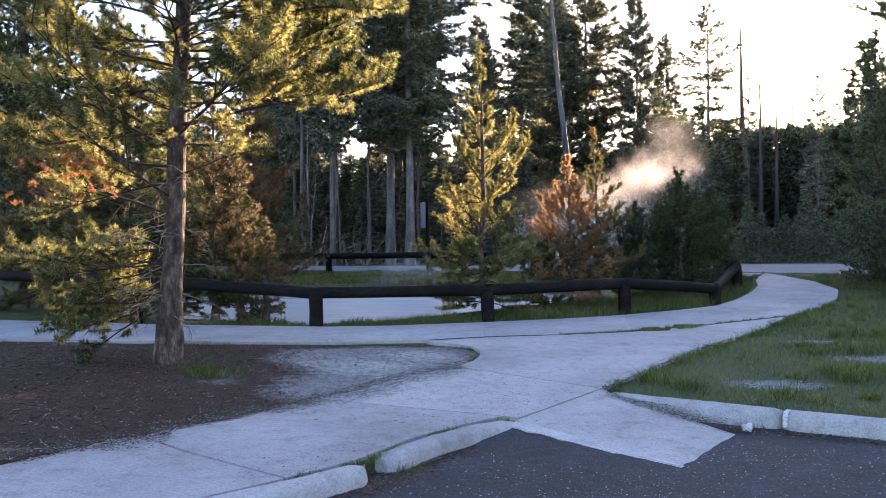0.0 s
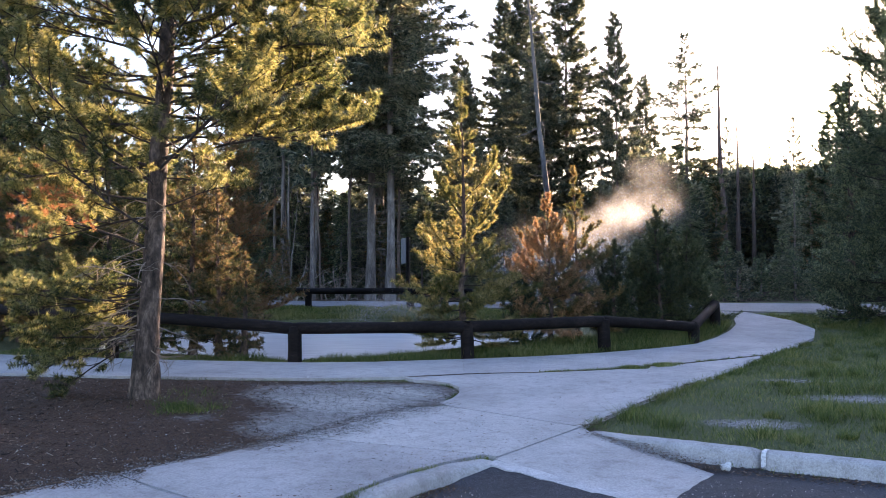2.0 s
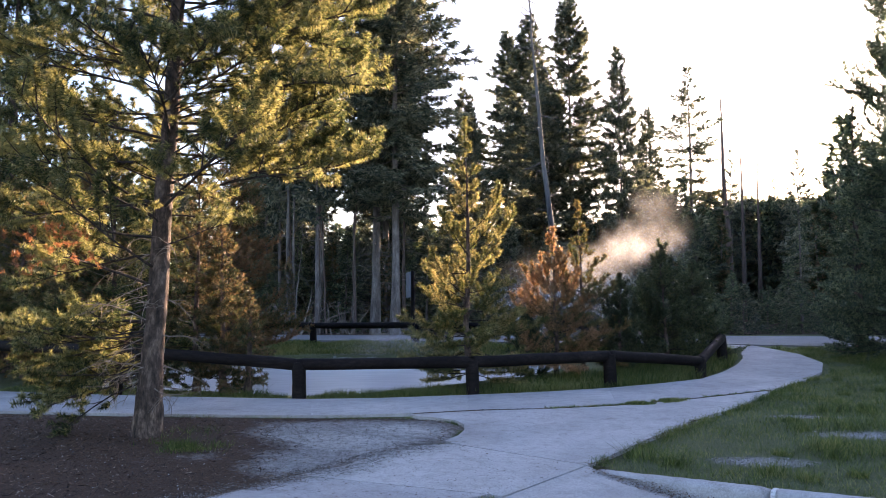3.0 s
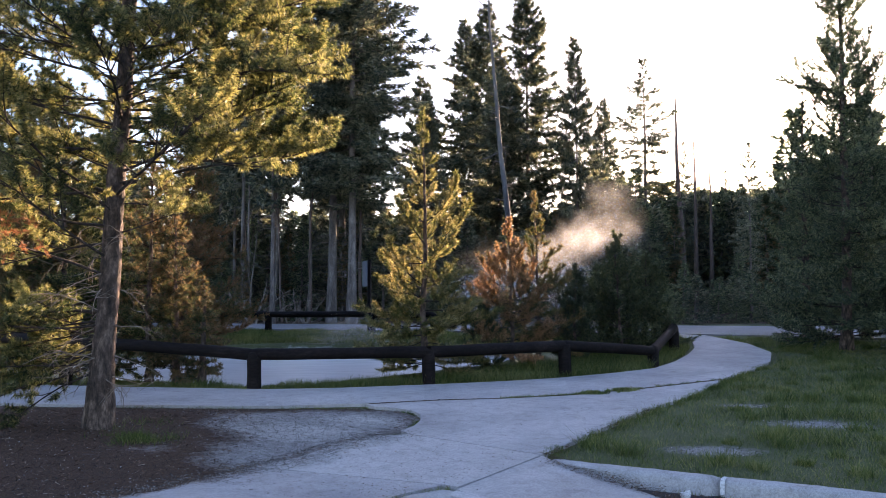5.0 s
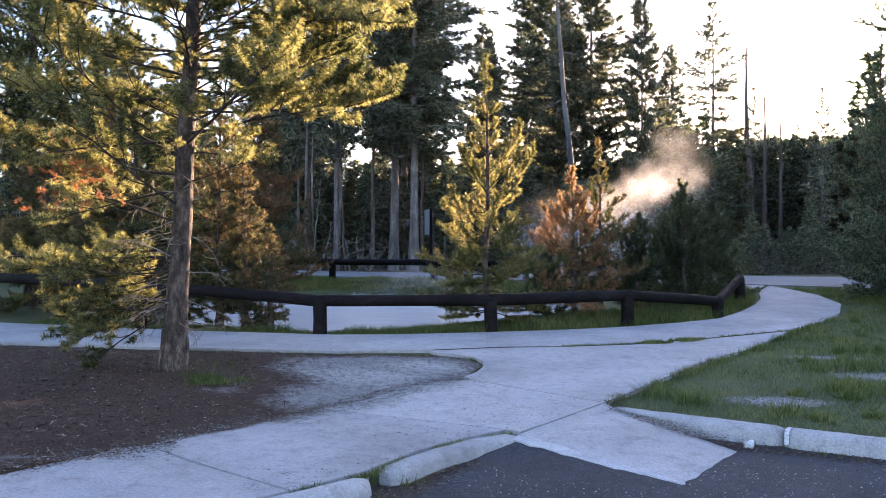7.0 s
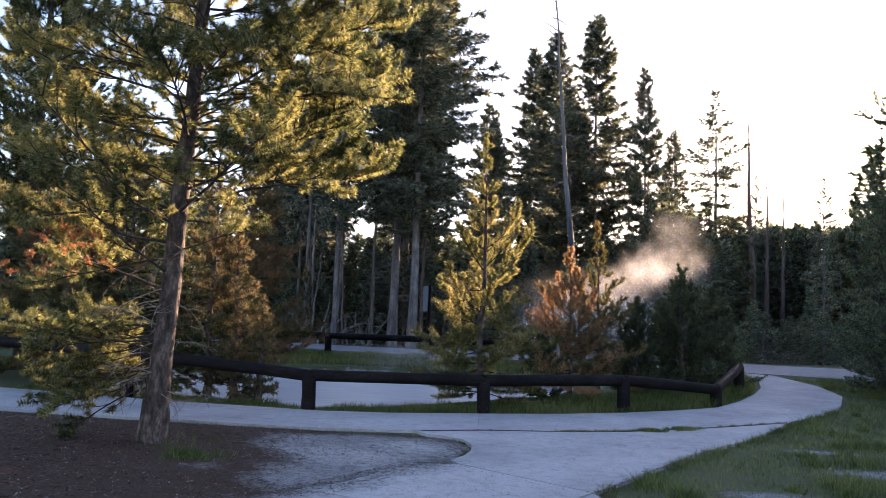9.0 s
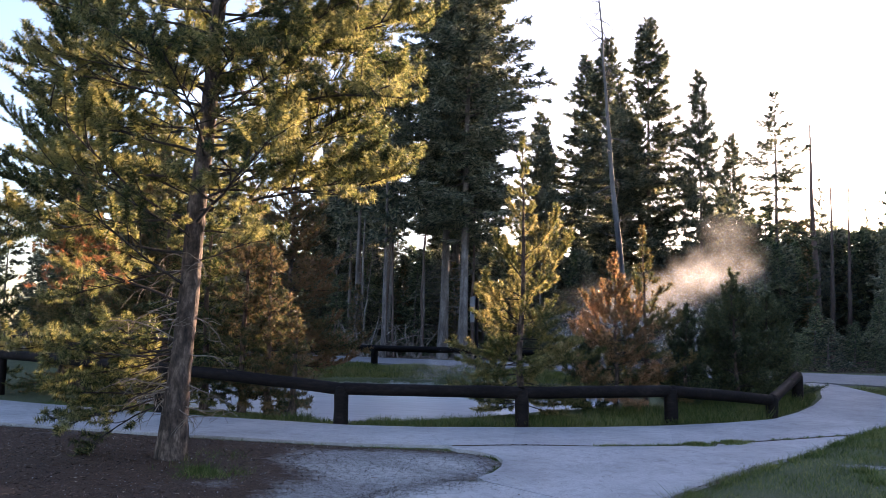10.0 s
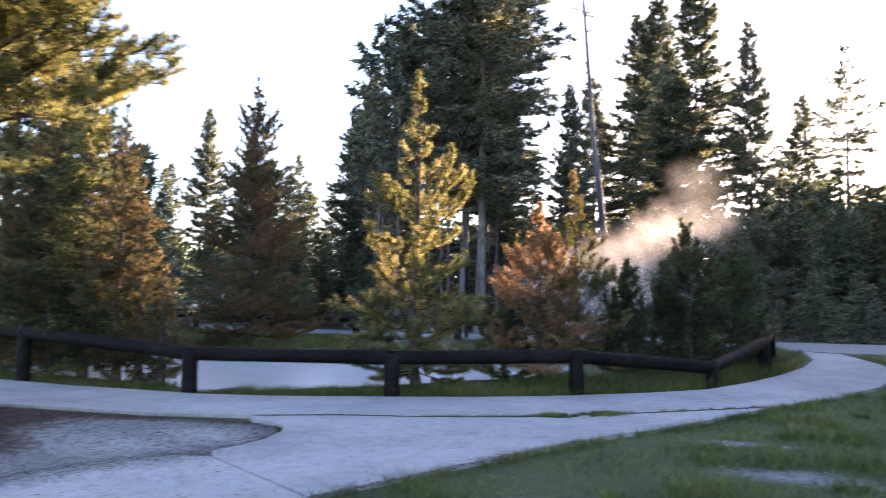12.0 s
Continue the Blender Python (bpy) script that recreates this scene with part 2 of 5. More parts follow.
M_GROUND = ground_mat()
M_CEMENT = rough_mat("pale_cement", (0.42, 0.41, 0.41), (0.54, 0.53, 0.53), (0.64, 0.63, 0.63), 5.0, 60.0, 0.85, 0.004)


# ---- builders ----
def mesh_np(name, v, f, material, smooth=False):
    """A mesh from arrays of vertices and of triangles or quads."""
    me = bpy.data.meshes.new(name)
    k = f.shape[1]
    me.vertices.add(len(v))
    me.vertices.foreach_set("co", v.astype(np.float32).ravel())
    me.loops.add(f.size)
    me.loops.foreach_set("vertex_index", f.astype(np.int32).ravel())
    me.polygons.add(len(f))
    me.polygons.foreach_set("loop_start", np.arange(0, f.size, k, dtype=np.int32))
    me.polygons.foreach_set("use_smooth", np.full(len(f), smooth))
    me.update(calc_edges=True)
    me.materials.append(material)
    return me


def part(name, bm, material, parent=None, label=""):
    """Links a bmesh, or a finished mesh, as one object under a thing or part."""
    if isinstance(bm, bmesh.types.BMesh):
        me = bpy.data.meshes.new(name)
        bm.to_mesh(me)
        bm.free()
        me.materials.append(material)
    else:
        me = bm
    ob = new(name, me)
    if parent:
        ob.parent = parent
    return tagged(ob, label)


def ground_z(x, y):
    t = np.clip((y - 14.0) / 20.0, 0, 1)
    far = np.clip((y - 60.0) / 300.0, 0, 1)
    hill = 0.7 * np.clip((-x - 18) / 15, 0, 1) * np.clip((y - 40) / 12, 0, 1)
    fall = 0.053 * np.clip(14.0 - y, 0, 5) * np.clip((x + 5.5) / 3.5, 0, 1)
    return 0.62 * t * t * (3 - 2 * t) + 3.0 * far * far + hill - fall


def inside(poly, x, y):
    """Which points lie within a polygon."""
    hit = np.zeros(np.shape(x), bool)
    for (ax, ay), (bx, by) in zip(poly, poly[1:] + poly[:1]):
        cross = ((ay > y) != (by > y)) & (x < (bx - ax) * (y - ay) / (by - ay + 1e-12) + ax)
        hit ^= cross
    return hit


def edge_distance(poly, x, y):
    d = np.full(np.shape(x), 1e9)
    for (ax, ay), (bx, by) in zip(poly, poly[1:] + poly[:1]):
        ux, uy = bx - ax, by - ay
        t = np.clip(((x - ax) * ux + (y - ay) * uy) / (ux * ux + uy * uy + 1e-12), 0, 1)
        d = np.minimum(d, np.hypot(x - ax - t * ux, y - ay - t * uy))
    return np.where(inside(poly, x, y), d, -d)


def tube(path, radii, sides=10, seed=0, rough=0.0):
    """Vertices and quads of a tapered tube along a path."""
    path, radii = np.asarray(path, float), np.asarray(radii, float)
    rng = np.random.default_rng(seed)
    d = np.gradient(path, axis=0)
    d /= np.linalg.norm(d, axis=1)[:, None] + 1e-9
    ref = np.where(np.abs(d[:, 2:3]) > 0.9, np.array([[1.0, 0, 0]]), np.array([[0, 0, 1.0]]))
    u = np.cross(d, ref)
    u /= np.linalg.norm(u, axis=1)[:, None]
    w = np.cross(d, u)
    a = np.linspace(0, 2 * math.pi, sides, endpoint=False)
    r = radii[:, None] * (1 + rough * rng.normal(0, 1, (len(path), sides)))
    v = path[:, None] + r[..., None] * (np.cos(a)[None, :, None] * u[:, None] + np.sin(a)[None, :, None] * w[:, None])
    i = np.arange(len(path) - 1)[:, None] * sides
    j = np.arange(sides)[None]
    k = (j + 1) % sides
    f = np.stack([i + j, i + k, i + sides + k, i + sides + j], -1).reshape(-1, 4)
    return v.reshape(-1, 3), f


def join(parts):
    vs, fs, o = [], [], 0
    for v, f in parts:
        vs.append(v), fs.append(f + o)
        o += len(v)
    return np.concatenate(vs), np.concatenate(fs)


def needles(p, d, count, length, width, spread, rng, flat=1.0):
    """Needle triangles in a brush round each twig from p along d."""
    n = len(p)
    p, d = np.repeat(p, count, 0), np.repeat(d, count, 0)
    size = np.linalg.norm(d, axis=1)[:, None] + 1e-9
    way = d / size
    r = rng.normal(0, 1, (n * count, 3))
    r[:, 2] *= flat
    r -= (r * way).sum(1)[:, None] * way
    r /= np.linalg.norm(r, axis=1)[:, None] + 1e-9
    a = rng.uniform(spread * 0.6, spread * 1.3, (n * count, 1))
    tip = way * np.cos(a) + r * np.sin(a)
    base = p + d * rng.uniform(0, 1, (n * count, 1))
    side = np.cross(tip, rng.normal(0, 1, (n * count, 3)))
    side /= np.linalg.norm(side, axis=1)[:, None] + 1e-9
    ln = length * rng.uniform(0.7, 1.25, (n * count, 1))
    v = np.stack([base + side * width, base - side * width, base + tip * ln], 1).reshape(-1, 3)
    return v, np.arange(len(v)).reshape(-1, 3)


def limb(start, az, length, rise, curve, rng, steps=7, wobble=0.08):
    """A branch that leaves the trunk at an angle and bends by curve along its length."""
    t = np.linspace(0, 1, steps)
    up = rise + curve * t + np.cumsum(rng.normal(0, wobble, steps))
    step = length / (steps - 1)
    turn = az + np.cumsum(rng.normal(0, wobble, steps))
    d = np.stack([np.cos(turn) * np.cos(up), np.sin(turn) * np.cos(up), np.sin(up)], 1) * step
    return np.concatenate([[start], start + np.cumsum(d[:-1], 0)])


def trunk_line(height, lean, rng, steps=14, wob=0.02):
    z = np.linspace(0, height, steps)
    w = np.cumsum(rng.normal(0, wob, (steps, 2)), 0)
    w -= w[0]
    return np.stack([lean[0] * z / height + w[:, 0], lean[1] * z / height + w[:, 1], z], 1)


def at_height(line, z):
    return np.array([np.interp(z, line[:, 2], line[:, 0]), np.interp(z, line[:, 2], line[:, 1]), z])


def shoots_on(path, per_metre, share, gap, spread, lift, rng, steps=4):
    """Side shoots that leave a branch to both sides, shorter towards its tip."""
    s = np.linspace(0, 1, len(path))
    length = np.linalg.norm(np.diff(path, axis=0), axis=1).sum()
    n = max(2, int(per_metre * length))
    out = []
    for k in range(n):
        u = gap + (0.97 - gap) * (k + rng.uniform(0.1, 0.9)) / n
        q = np.array([np.interp(u, s, path[:, c]) for c in range(3)])
        i = min(len(path) - 2, int(u * (len(path) - 1)))
        d = path[i + 1] - path[i]
        az = math.atan2(d[1], d[0]) + (1 if k % 2 else -1) * rng.uniform(0.45, 1.0) * spread
        up = math.atan2(d[2], math.hypot(d[0], d[1])) + rng.normal(lift, 0.22)
        out.append(limb(q, az, length * share * (1.2 - 0.75 * u) * rng.uniform(0.6, 1.2), up, rng.uniform(0.0, 0.6), rng, steps, 0.1))
    return out


def brush(paths, gap, step):
    """Straight pieces of about one length along the outer part of each shoot."""
    ps, ds = [], []
    for path in paths:
        s = np.linspace(0, 1, len(path))
        length = np.linalg.norm(np.diff(path, axis=0), axis=1).sum()
        n = max(1, int(round(length * (1 - gap) / step)))
        t = np.linspace(gap, 1, n + 1)
        q = np.stack([np.interp(t, s, path[:, c]) for c in range(3)], 1)
        ps.append(q[:-1]), ds.append(np.diff(q, axis=0))
    return np.concatenate(ps), np.concatenate(ds)


def pine(name, place, height, radius, spacing, each, reach, crown, needle, per, leaf, seed, lean=(0, 0), rise=(0.1, 0.8), curve=0.5, top=0.97, profile=None, boughs=(),
         side=(5.0, 0.4), fine=None, gap=0.3, leader=0.4, label="", group="", bark=None, split=False, spread=0.85, step=0.1, stub=0, lift=0.15):
    """A pine: Empty > trunk, branches, crown. Whorls of branches at a spacing, each with side shoots (per metre, share of the branch) and, if fine
    is given, twigs on those; needles (length, half width), per for each step, sit in brushes on the outer parts. boughs: extra branches (z, azimuth, length, rise, curve)."""
    rng = np.random.default_rng(seed)
    x, y = place
    root = new(name)
    root.location = (x, y, float(ground_z(x, y)) - 0.04)
    line = trunk_line(height, lean, rng)
    zz = line[:, 2] / height
    radii = radius * (1 - 0.93 * zz) + radius * 0.4 * np.exp(-line[:, 2] / 0.22)
    rings = np.linspace(0, height, max(30, int(height * 10)))
    lp = np.stack([np.interp(rings, line[:, 2], line[:, k]) for k in range(3)], 1)
    tv, tf = tube(lp, np.interp(rings, line[:, 2], radii), 16, seed, 0.045)
    part("trunk", mesh_np("trunk", tv, tf, bark or M_BARK, True), None, root)
    todo, z = [], height * crown
    while spacing and z < height * top:
        k = (z / height - crown) / (top - crown)
        turn = rng.uniform(0, 6.28)
        number = each if k < 0.8 else max(3, each - 2)
        for i in range(number):
            ln = reach * (profile(k) if profile else (1 - k) ** 0.8 * 0.92 + 0.08) * rng.uniform(0.68, 1.15)
            todo.append((z + rng.normal(0, 0.05), turn + 6.283 * i / number + rng.normal(0, 0.25), ln, rise[0] + (rise[1] - rise[0]) * k + rng.normal(0, 0.13), curve * rng.uniform(0.5, 1.3)))
        z += spacing * rng.uniform(0.75, 1.25) * (1 - 0.35 * k)
    wood, ps, ds = [], [], []
    for z, az, ln, up, cv in [*todo, *boughs]:
        b = limb(at_height(line, z), az, ln, up, cv, rng)
        r0 = max(0.005, 0.0065 * ln + 0.004)
        mine = [tube(b, np.linspace(r0, 0.003, len(b)), 5)]
        first = shoots_on(b, side[0], side[1], gap * 0.7, 1.0, lift, rng)
        mine += [tube(c, np.linspace(r0 * 0.5, 0.0025, len(c)), 4) for c in first]
        tips = [b] + first
        if fine:
            second = [d for c in [b[len(b) // 2:]] + first for d in shoots_on(c, fine[0], fine[1], 0.25, 0.9, lift, rng, 3)]
            mine += [tube(c, np.linspace(0.004, 0.002, len(c)), 3) for c in second]
            q, d = brush(second, 0.15, step)
            ps.append(q), ds.append(d)
            q, d = brush(first, 0.6, step)
            ps.append(q), ds.append(d)
            q, d = brush([b], 0.85, step)
        else:
            q, d = brush(first, 0.2, step)
            ps.append(q), ds.append(d)
            q, d = brush([b], gap + 0.15, step)
        ps.append(q), ds.append(d)
        if split:
            wv, wf = join(mine)
            part("branch", mesh_np("branch", wv, wf, bark or M_LIMB, True), None, root)
        else:
            wood += mine
    for i in range(stub):
        b = limb(at_height(line, rng.uniform(0.1, max(0.12, crown)) * height), rng.uniform(0, 6.28), rng.uniform(0.3, 0.9), 0.0, -0.5, rng, 5, 0.15)
        wood.append(tube(b, np.linspace(0.012, 0.003, len(b)), 4))
    q, d = brush([np.stack([at_height(line, height - leader), line[-1], line[-1] + [0, 0, 0.06]])], 0.0, step)
    ps.append(q), ds.append(d)
    if wood:
        wv, wf = join(wood)
        tagged(part("branchwork", mesh_np("branchwork", wv, wf, bark or M_LIMB, True), None, root), kind="stuff")
    nv, nf = needles(np.concatenate(ps), np.concatenate(ds), per, needle[0], needle[1], spread, rng)
    part("crown", mesh_np("crown", nv, nf, leaf), None, root)
    return tagged(root, label, "tree", group)


def spruce(name, height, radius, crown, reach, seed, leaf, whorl=0.3, per=6, droop=-0.2, dense=9.0, sparse=0.0, spray=(0.2, 0.02), shoulder=0.45, taper=0.8, bough=0.4, label="", group=""):
    """A tall narrow conifer at the origin: Empty > trunk, limbs, crown. It widens from the tip down to its shoulder, and keeps that width below."""
    rng = np.random.default_rng(seed)
    root = new(name)
    line = trunk_line(height, rng.normal(0, 0.15, 2), rng, 10, 0.03)
    zz = line[:, 2] / height
    tv, tf = tube(line, radius * (1 - 0.95 * zz) + radius * 0.3 * np.exp(-line[:, 2] / 0.4), 9, seed, 0.03)
    part("trunk", mesh_np("trunk", tv, tf, M_FAR_BARK, True), None, root)
    wood, ps, ds = [], [], []
    z = height * crown
    while z < height - 0.2:
        k = (z / height - crown) / (1 - crown)
        lump = 0.85 + 0.3 * math.sin(k * 23 + seed) * math.sin(k * 9.7 + 2 * seed)
        for i in range(rng.integers(4, 7)):
            if rng.uniform() < sparse:
                continue
            ln = reach * (min(1.0, (1 - k) / shoulder) ** taper * min(1, 0.55 + 4 * k) * lump + 0.04) * rng.uniform(0.6, 1.15)
            b = limb(at_height(line, z + rng.uniform(-0.15, 0.15)), rng.uniform(0, 6.28), ln, -0.1 + 0.75 * k ** 2 + rng.normal(0, 0.12), droop + 0.45, rng, 5)
            if rng.uniform() < bough:
                wood.append(tube(b[::2], np.linspace(0.01 * ln + 0.006, 0.004, 3), 3))
            n = max(3, int(ln * dense))
            t = 1 - (1 - 0.12) * rng.uniform(0, 1, n) ** 1.25
            s = np.linspace(0, 1, len(b))
            pts = np.stack([np.interp(t, s, b[:, j]) for j in range(3)], 1)
            main = (b[-1] - b[0]) / (np.linalg.norm(b[-1] - b[0]) + 1e-9)
            across = np.cross(main, (0, 0, 1.0))
            d = main * rng.uniform(0.3, 1, (n, 1)) + across * rng.uniform(-1, 1, (n, 1)) + np.array([0, 0, 1.0]) * rng.uniform(-0.55, 0.25, (n, 1))
            ps.append(pts), ds.append(d * np.minimum(0.45, 0.12 + 0.3 * ln * (1.15 - t))[:, None])
        z += whorl * rng.uniform(0.7, 1.3) * (1 - 0.35 * k)
    if crown > 0.2:
        for i in range(34):
            zb = rng.uniform(0.06, crown) * height
            b = limb(at_height(line, zb), rng.uniform(0, 6.28), reach * rng.uniform(0.2, 0.7), 0.1, -0.8, rng, 5)
            wood.append(tube(b, np.linspace(0.018, 0.004, len(b)), 3))
    ps.append(line[-1:] - [[0, 0, 0.6]]), ds.append(np.array([[0, 0, 0.6]]))
    wv, wf = join(wood)
    tagged(part("branchwork", mesh_np("branchwork", wv, wf, M_FAR_BARK, True), None, root), kind="stuff")
    nv, nf = needles(np.concatenate(ps), np.concatenate(ds), per, spray[0], spray[1], 0.75, rng, 0.5)
    part("crown", mesh_np("crown", nv, nf, leaf), None, root)
    return tagged(root, label, "tree", group)


def snag(name, place, height, radius, lean, seed, stubs, label, wood_mat=None):
    """A dead standing tree: Empty > trunk, limbs."""
    rng = np.random.default_rng(seed)
    x, y = place
    root = new(name)
    root.location = (x, y, float(ground_z(x, y)) - 0.05)
    line = trunk_line(height, lean, rng, 16, 0.03)
    zz = line[:, 2] / height
    tv, tf = tube(line, radius * (1 - 0.88 * zz), 10, seed, 0.03)
    part("trunk", mesh_np("trunk", tv, tf, wood_mat or M_SNAG, True), None, root)
    wood = []
    for i in range(stubs):
        z = height * (1 - 0.8 * rng.uniform(0, 1) ** 1.5)
        ln = rng.uniform(0.2, 1.1)
        b = limb(at_height(line, z), rng.uniform(0, 6.28), ln, rng.uniform(-0.3, 0.5), rng.uniform(-1.4, 0.4), rng, 6, 0.25)
        wood.append(tube(b, np.linspace(0.022, 0.005, len(b)), 4))
        for j in range(3):
            c = limb(b[rng.integers(2, 6)], rng.uniform(0, 6.28), ln * 0.45, rng.uniform(-0.8, 0.5), -0.5, rng, 4, 0.3)
            wood.append(tube(c, np.linspace(0.009, 0.003, len(c)), 3))
    wv, wf = join(wood)
    tagged(part("branchwork", mesh_np("branchwork", wv, wf, M_SNAG, True), None, root), kind="stuff")
    return tagged(root, label, "dead tree")


# ---- ground ----
LOT = [(1.29, 10.37), (0.59, 8.74), (0.02, 7.79), (-0.2, 6.9), (-0.62, 6.19), (-0.95, 5.72), (-2.01, 3.94), (-4.36, 1.24), (-9, -2), (-9, -30),
       (30, -30), (30, -5.3), (10.31, 6.07), (3.93, 9.26), (3.08, 9.58), (2.39, 9.85), (1.83, 10)]
SOIL = [(-1.43, 13.32), (-1.03, 13.21), (-0.75, 13.03), (-0.55, 12.71), (-0.46, 12.26), (-0.48, 11.84), (-0.59, 11.53), (-0.87, 11.12), (-1.26, 10.54), (-1.45, 9.85), (-1.84, 9.49), (-2.06, 8.77), (-2.41, 7.71), (-2.7, 7.05),
        (-2.98, 5.94), (-3.78, 4.87), (-5.28, 3.13), (-12, 1), (-14, 12.3), (-8.5, 12.6), (-6, 12.6), (-3.01, 13.09), (-2, 13.32)]
GRAVEL = [(-1.2, 13.14), (-0.71, 12.82), (-0.51, 11.84), (-1.27, 10.46), (-1.85, 9.4), (-2.43, 9.73), (-2.41, 10.78), (-3.2, 11.44), (-3.19, 12.44), (-2.34, 13)]
POOL = [(-7.6, 17.0), (-6.0, 16.75), (-4.9, 16.2), (-4.3, 16.15), (-3.4, 16.9), (-2.5, 18.0), (-1.7, 19.3), (-0.7, 20.5), (-0.2, 22.0), (0.1, 23.6), (-0.8, 25.0), (-4.6, 25.6), (-8.0, 25.0), (-11.5, 23.4), (-12.8, 20.5), (-11.0, 17.6), (-9.2, 17.2)]
ROAD = [(-160, 60), (-40, 38.5), (-9, 31.6), (5, 29.2), (12, 27.0), (40, 16), (160, -40), (160, -30), (40, 25), (13, 34.5), (5, 36.8), (-9, 39.0), (-40, 46), (-160, 70)]
BARE = [(3.18, 10.96, 0.55, 0.3), (4.72, 12.74, 0.8, 0.35), (5.98, 11.2, 0.7, 0.35), (6.46, 13.66, 0.9, 0.35), (4.2, 14.2, 0.6, 0.25), (8.2, 12.15, 0.8, 0.4)]


def graded(lo, a, b, hi, step, far):
    left = lo + (a - lo) * (1 - np.linspace(1, 0, far, endpoint=False) ** 2.2)
    right = b + (hi - b) * np.linspace(0, 1, far + 1)[1:] ** 2.2
    return np.concatenate([left, np.arange(a, b, step), [b], right])


gx, gy = graded(-900, -14, 9.5, 900, 0.17, 40), graded(-400, 3, 30, 1500, 0.17, 46)
X, Y = np.meshgrid(gx, gy)
lumps = np.array([noise.noise((a * 0.5, b * 0.5, 0.0)) * 0.6 + noise.noise((a * 2.1, b * 2.1, 3.0)) * 0.25 for a, b in zip(X.ravel(), Y.ravel())]).reshape(X.shape)
Z = ground_z(X, Y) - 0.05 + 0.02 * lumps
d_lot, d_pool, d_soil, d_road, d_gravel = (edge_distance(p, X, Y) for p in (LOT, POOL, SOIL, ROAD, GRAVEL))
Z = np.where(d_lot > np.where(X > 1.4, 0.03, -0.1), -0.57, Z)
Z = Z - (Z + 0.5) * np.clip((d_pool + 0.1) / 0.5, 0, 1)
Z = np.where(d_road > 0.2, Z - 0.06, Z)
Z = np.where((d_soil > 0.15) & (d_lot < 0), Z + 0.03 * np.clip(d_soil / 0.8, 0, 1), Z)
bare = np.max([1 - np.hypot((X - a) / c, (Y - b) / e) for a, b, c, e in BARE], 0) + 0.7 * lumps
cover = np.zeros((*X.shape, 4))
cover[..., 0] = np.clip(0.5 + d_soil / 0.5, 0, 1) + np.clip((Y - 38) / 6, 0, 0.75)
dust = np.clip(0.08 + 0.75 * lumps, 0, 0.6) * (d_soil > 0)
cover[..., 1] = np.maximum(dust, np.maximum(np.clip(0.5 + d_gravel / 1.1, 0, 1), np.clip(0.3 + bare * 0.6, 0, 0.72) * (bare > -0.5)))
cover[..., 2] = np.clip(0.5 + d_pool / 0.3, 0, 1)
chalk = np.max([1 - np.hypot((X - a) / c, (Y - d) / e) for a, d, c, e in [(-1.93, 11.45, 1.1, 0.8), (-1.4, 12.3, 0.8, 0.5)]], 0)
cover[..., 2] = np.maximum(cover[..., 2], np.clip(0.25 + 0.55 * chalk + 0.25 * lumps, 0, 0.62) * (chalk > -0.4))
cover[..., 3] = 1
cover = np.clip(cover, 0, 1)
ny, nx = X.shape
idx = np.arange(nx * ny).reshape(ny, nx)
quads = np.stack([idx[:-1, :-1], idx[:-1, 1:], idx[1:, 1:], idx[1:, :-1]], -1).reshape(-1, 4)
ground_me = mesh_np("ground", np.stack([X, Y, Z], -1).reshape(-1, 3), quads, M_GROUND, True)
ca = ground_me.color_attributes.new("cover", "FLOAT_COLOR", "POINT")
ca.data.foreach_set("color", cover.astype(np.float32).ravel())
tagged(part("ground", ground_me, None), "uneven ground of grass, needle litter and pale gravel", "ground", kind="structure")


def flat_sheet(name, poly, z, material, label, step=None):
    bm = bmesh.new()
    f = bm.faces.new([bm.verts.new((x, y, z if z is not None else float(ground_z(x, y)))) for x, y in poly])
    if f.normal.z < 0:
        f.normal_flip()
    bmesh.ops.triangulate(bm, faces=bm.faces[:])
    return tagged(part(name, bm, material), label, name, kind="structure")


lx, ly = np.meshgrid(np.concatenate([np.linspace(-9, -1, 12), np.arange(-0.8, 3.2, 0.1), np.linspace(3.3, 16, 16)]), np.concatenate([np.linspace(-30, 4, 20), np.arange(4.2, 10.6, 0.1), [10.6]]))
ex, ey = 2.09 - 0.53, 7.73 - 8.74
et = np.clip(((lx - 0.53) * ex + (ly - 8.74) * ey) / (ex * ex + ey * ey), 0, 1)
ed = np.hypot(lx - 0.53 - et * ex, ly - 8.74 - et * ey)
lz = -0.4 + 0.11 * (1 - et) * np.clip(1 - ed / 0.75, 0, 1) ** 1.5
li = np.arange(lx.size).reshape(lx.shape)
lot_me = mesh_np("parking_lot", np.stack([lx, ly, lz], -1).reshape(-1, 3), np.stack([li[:-1, :-1], li[:-1, 1:], li[1:, 1:], li[1:, :-1]], -1).reshape(-1, 4), M_ASPHALT, True)
tagged(part("parking_lot", lot_me, None), "dark worn asphalt parking lot with loose grit", "asphalt", kind="structure")


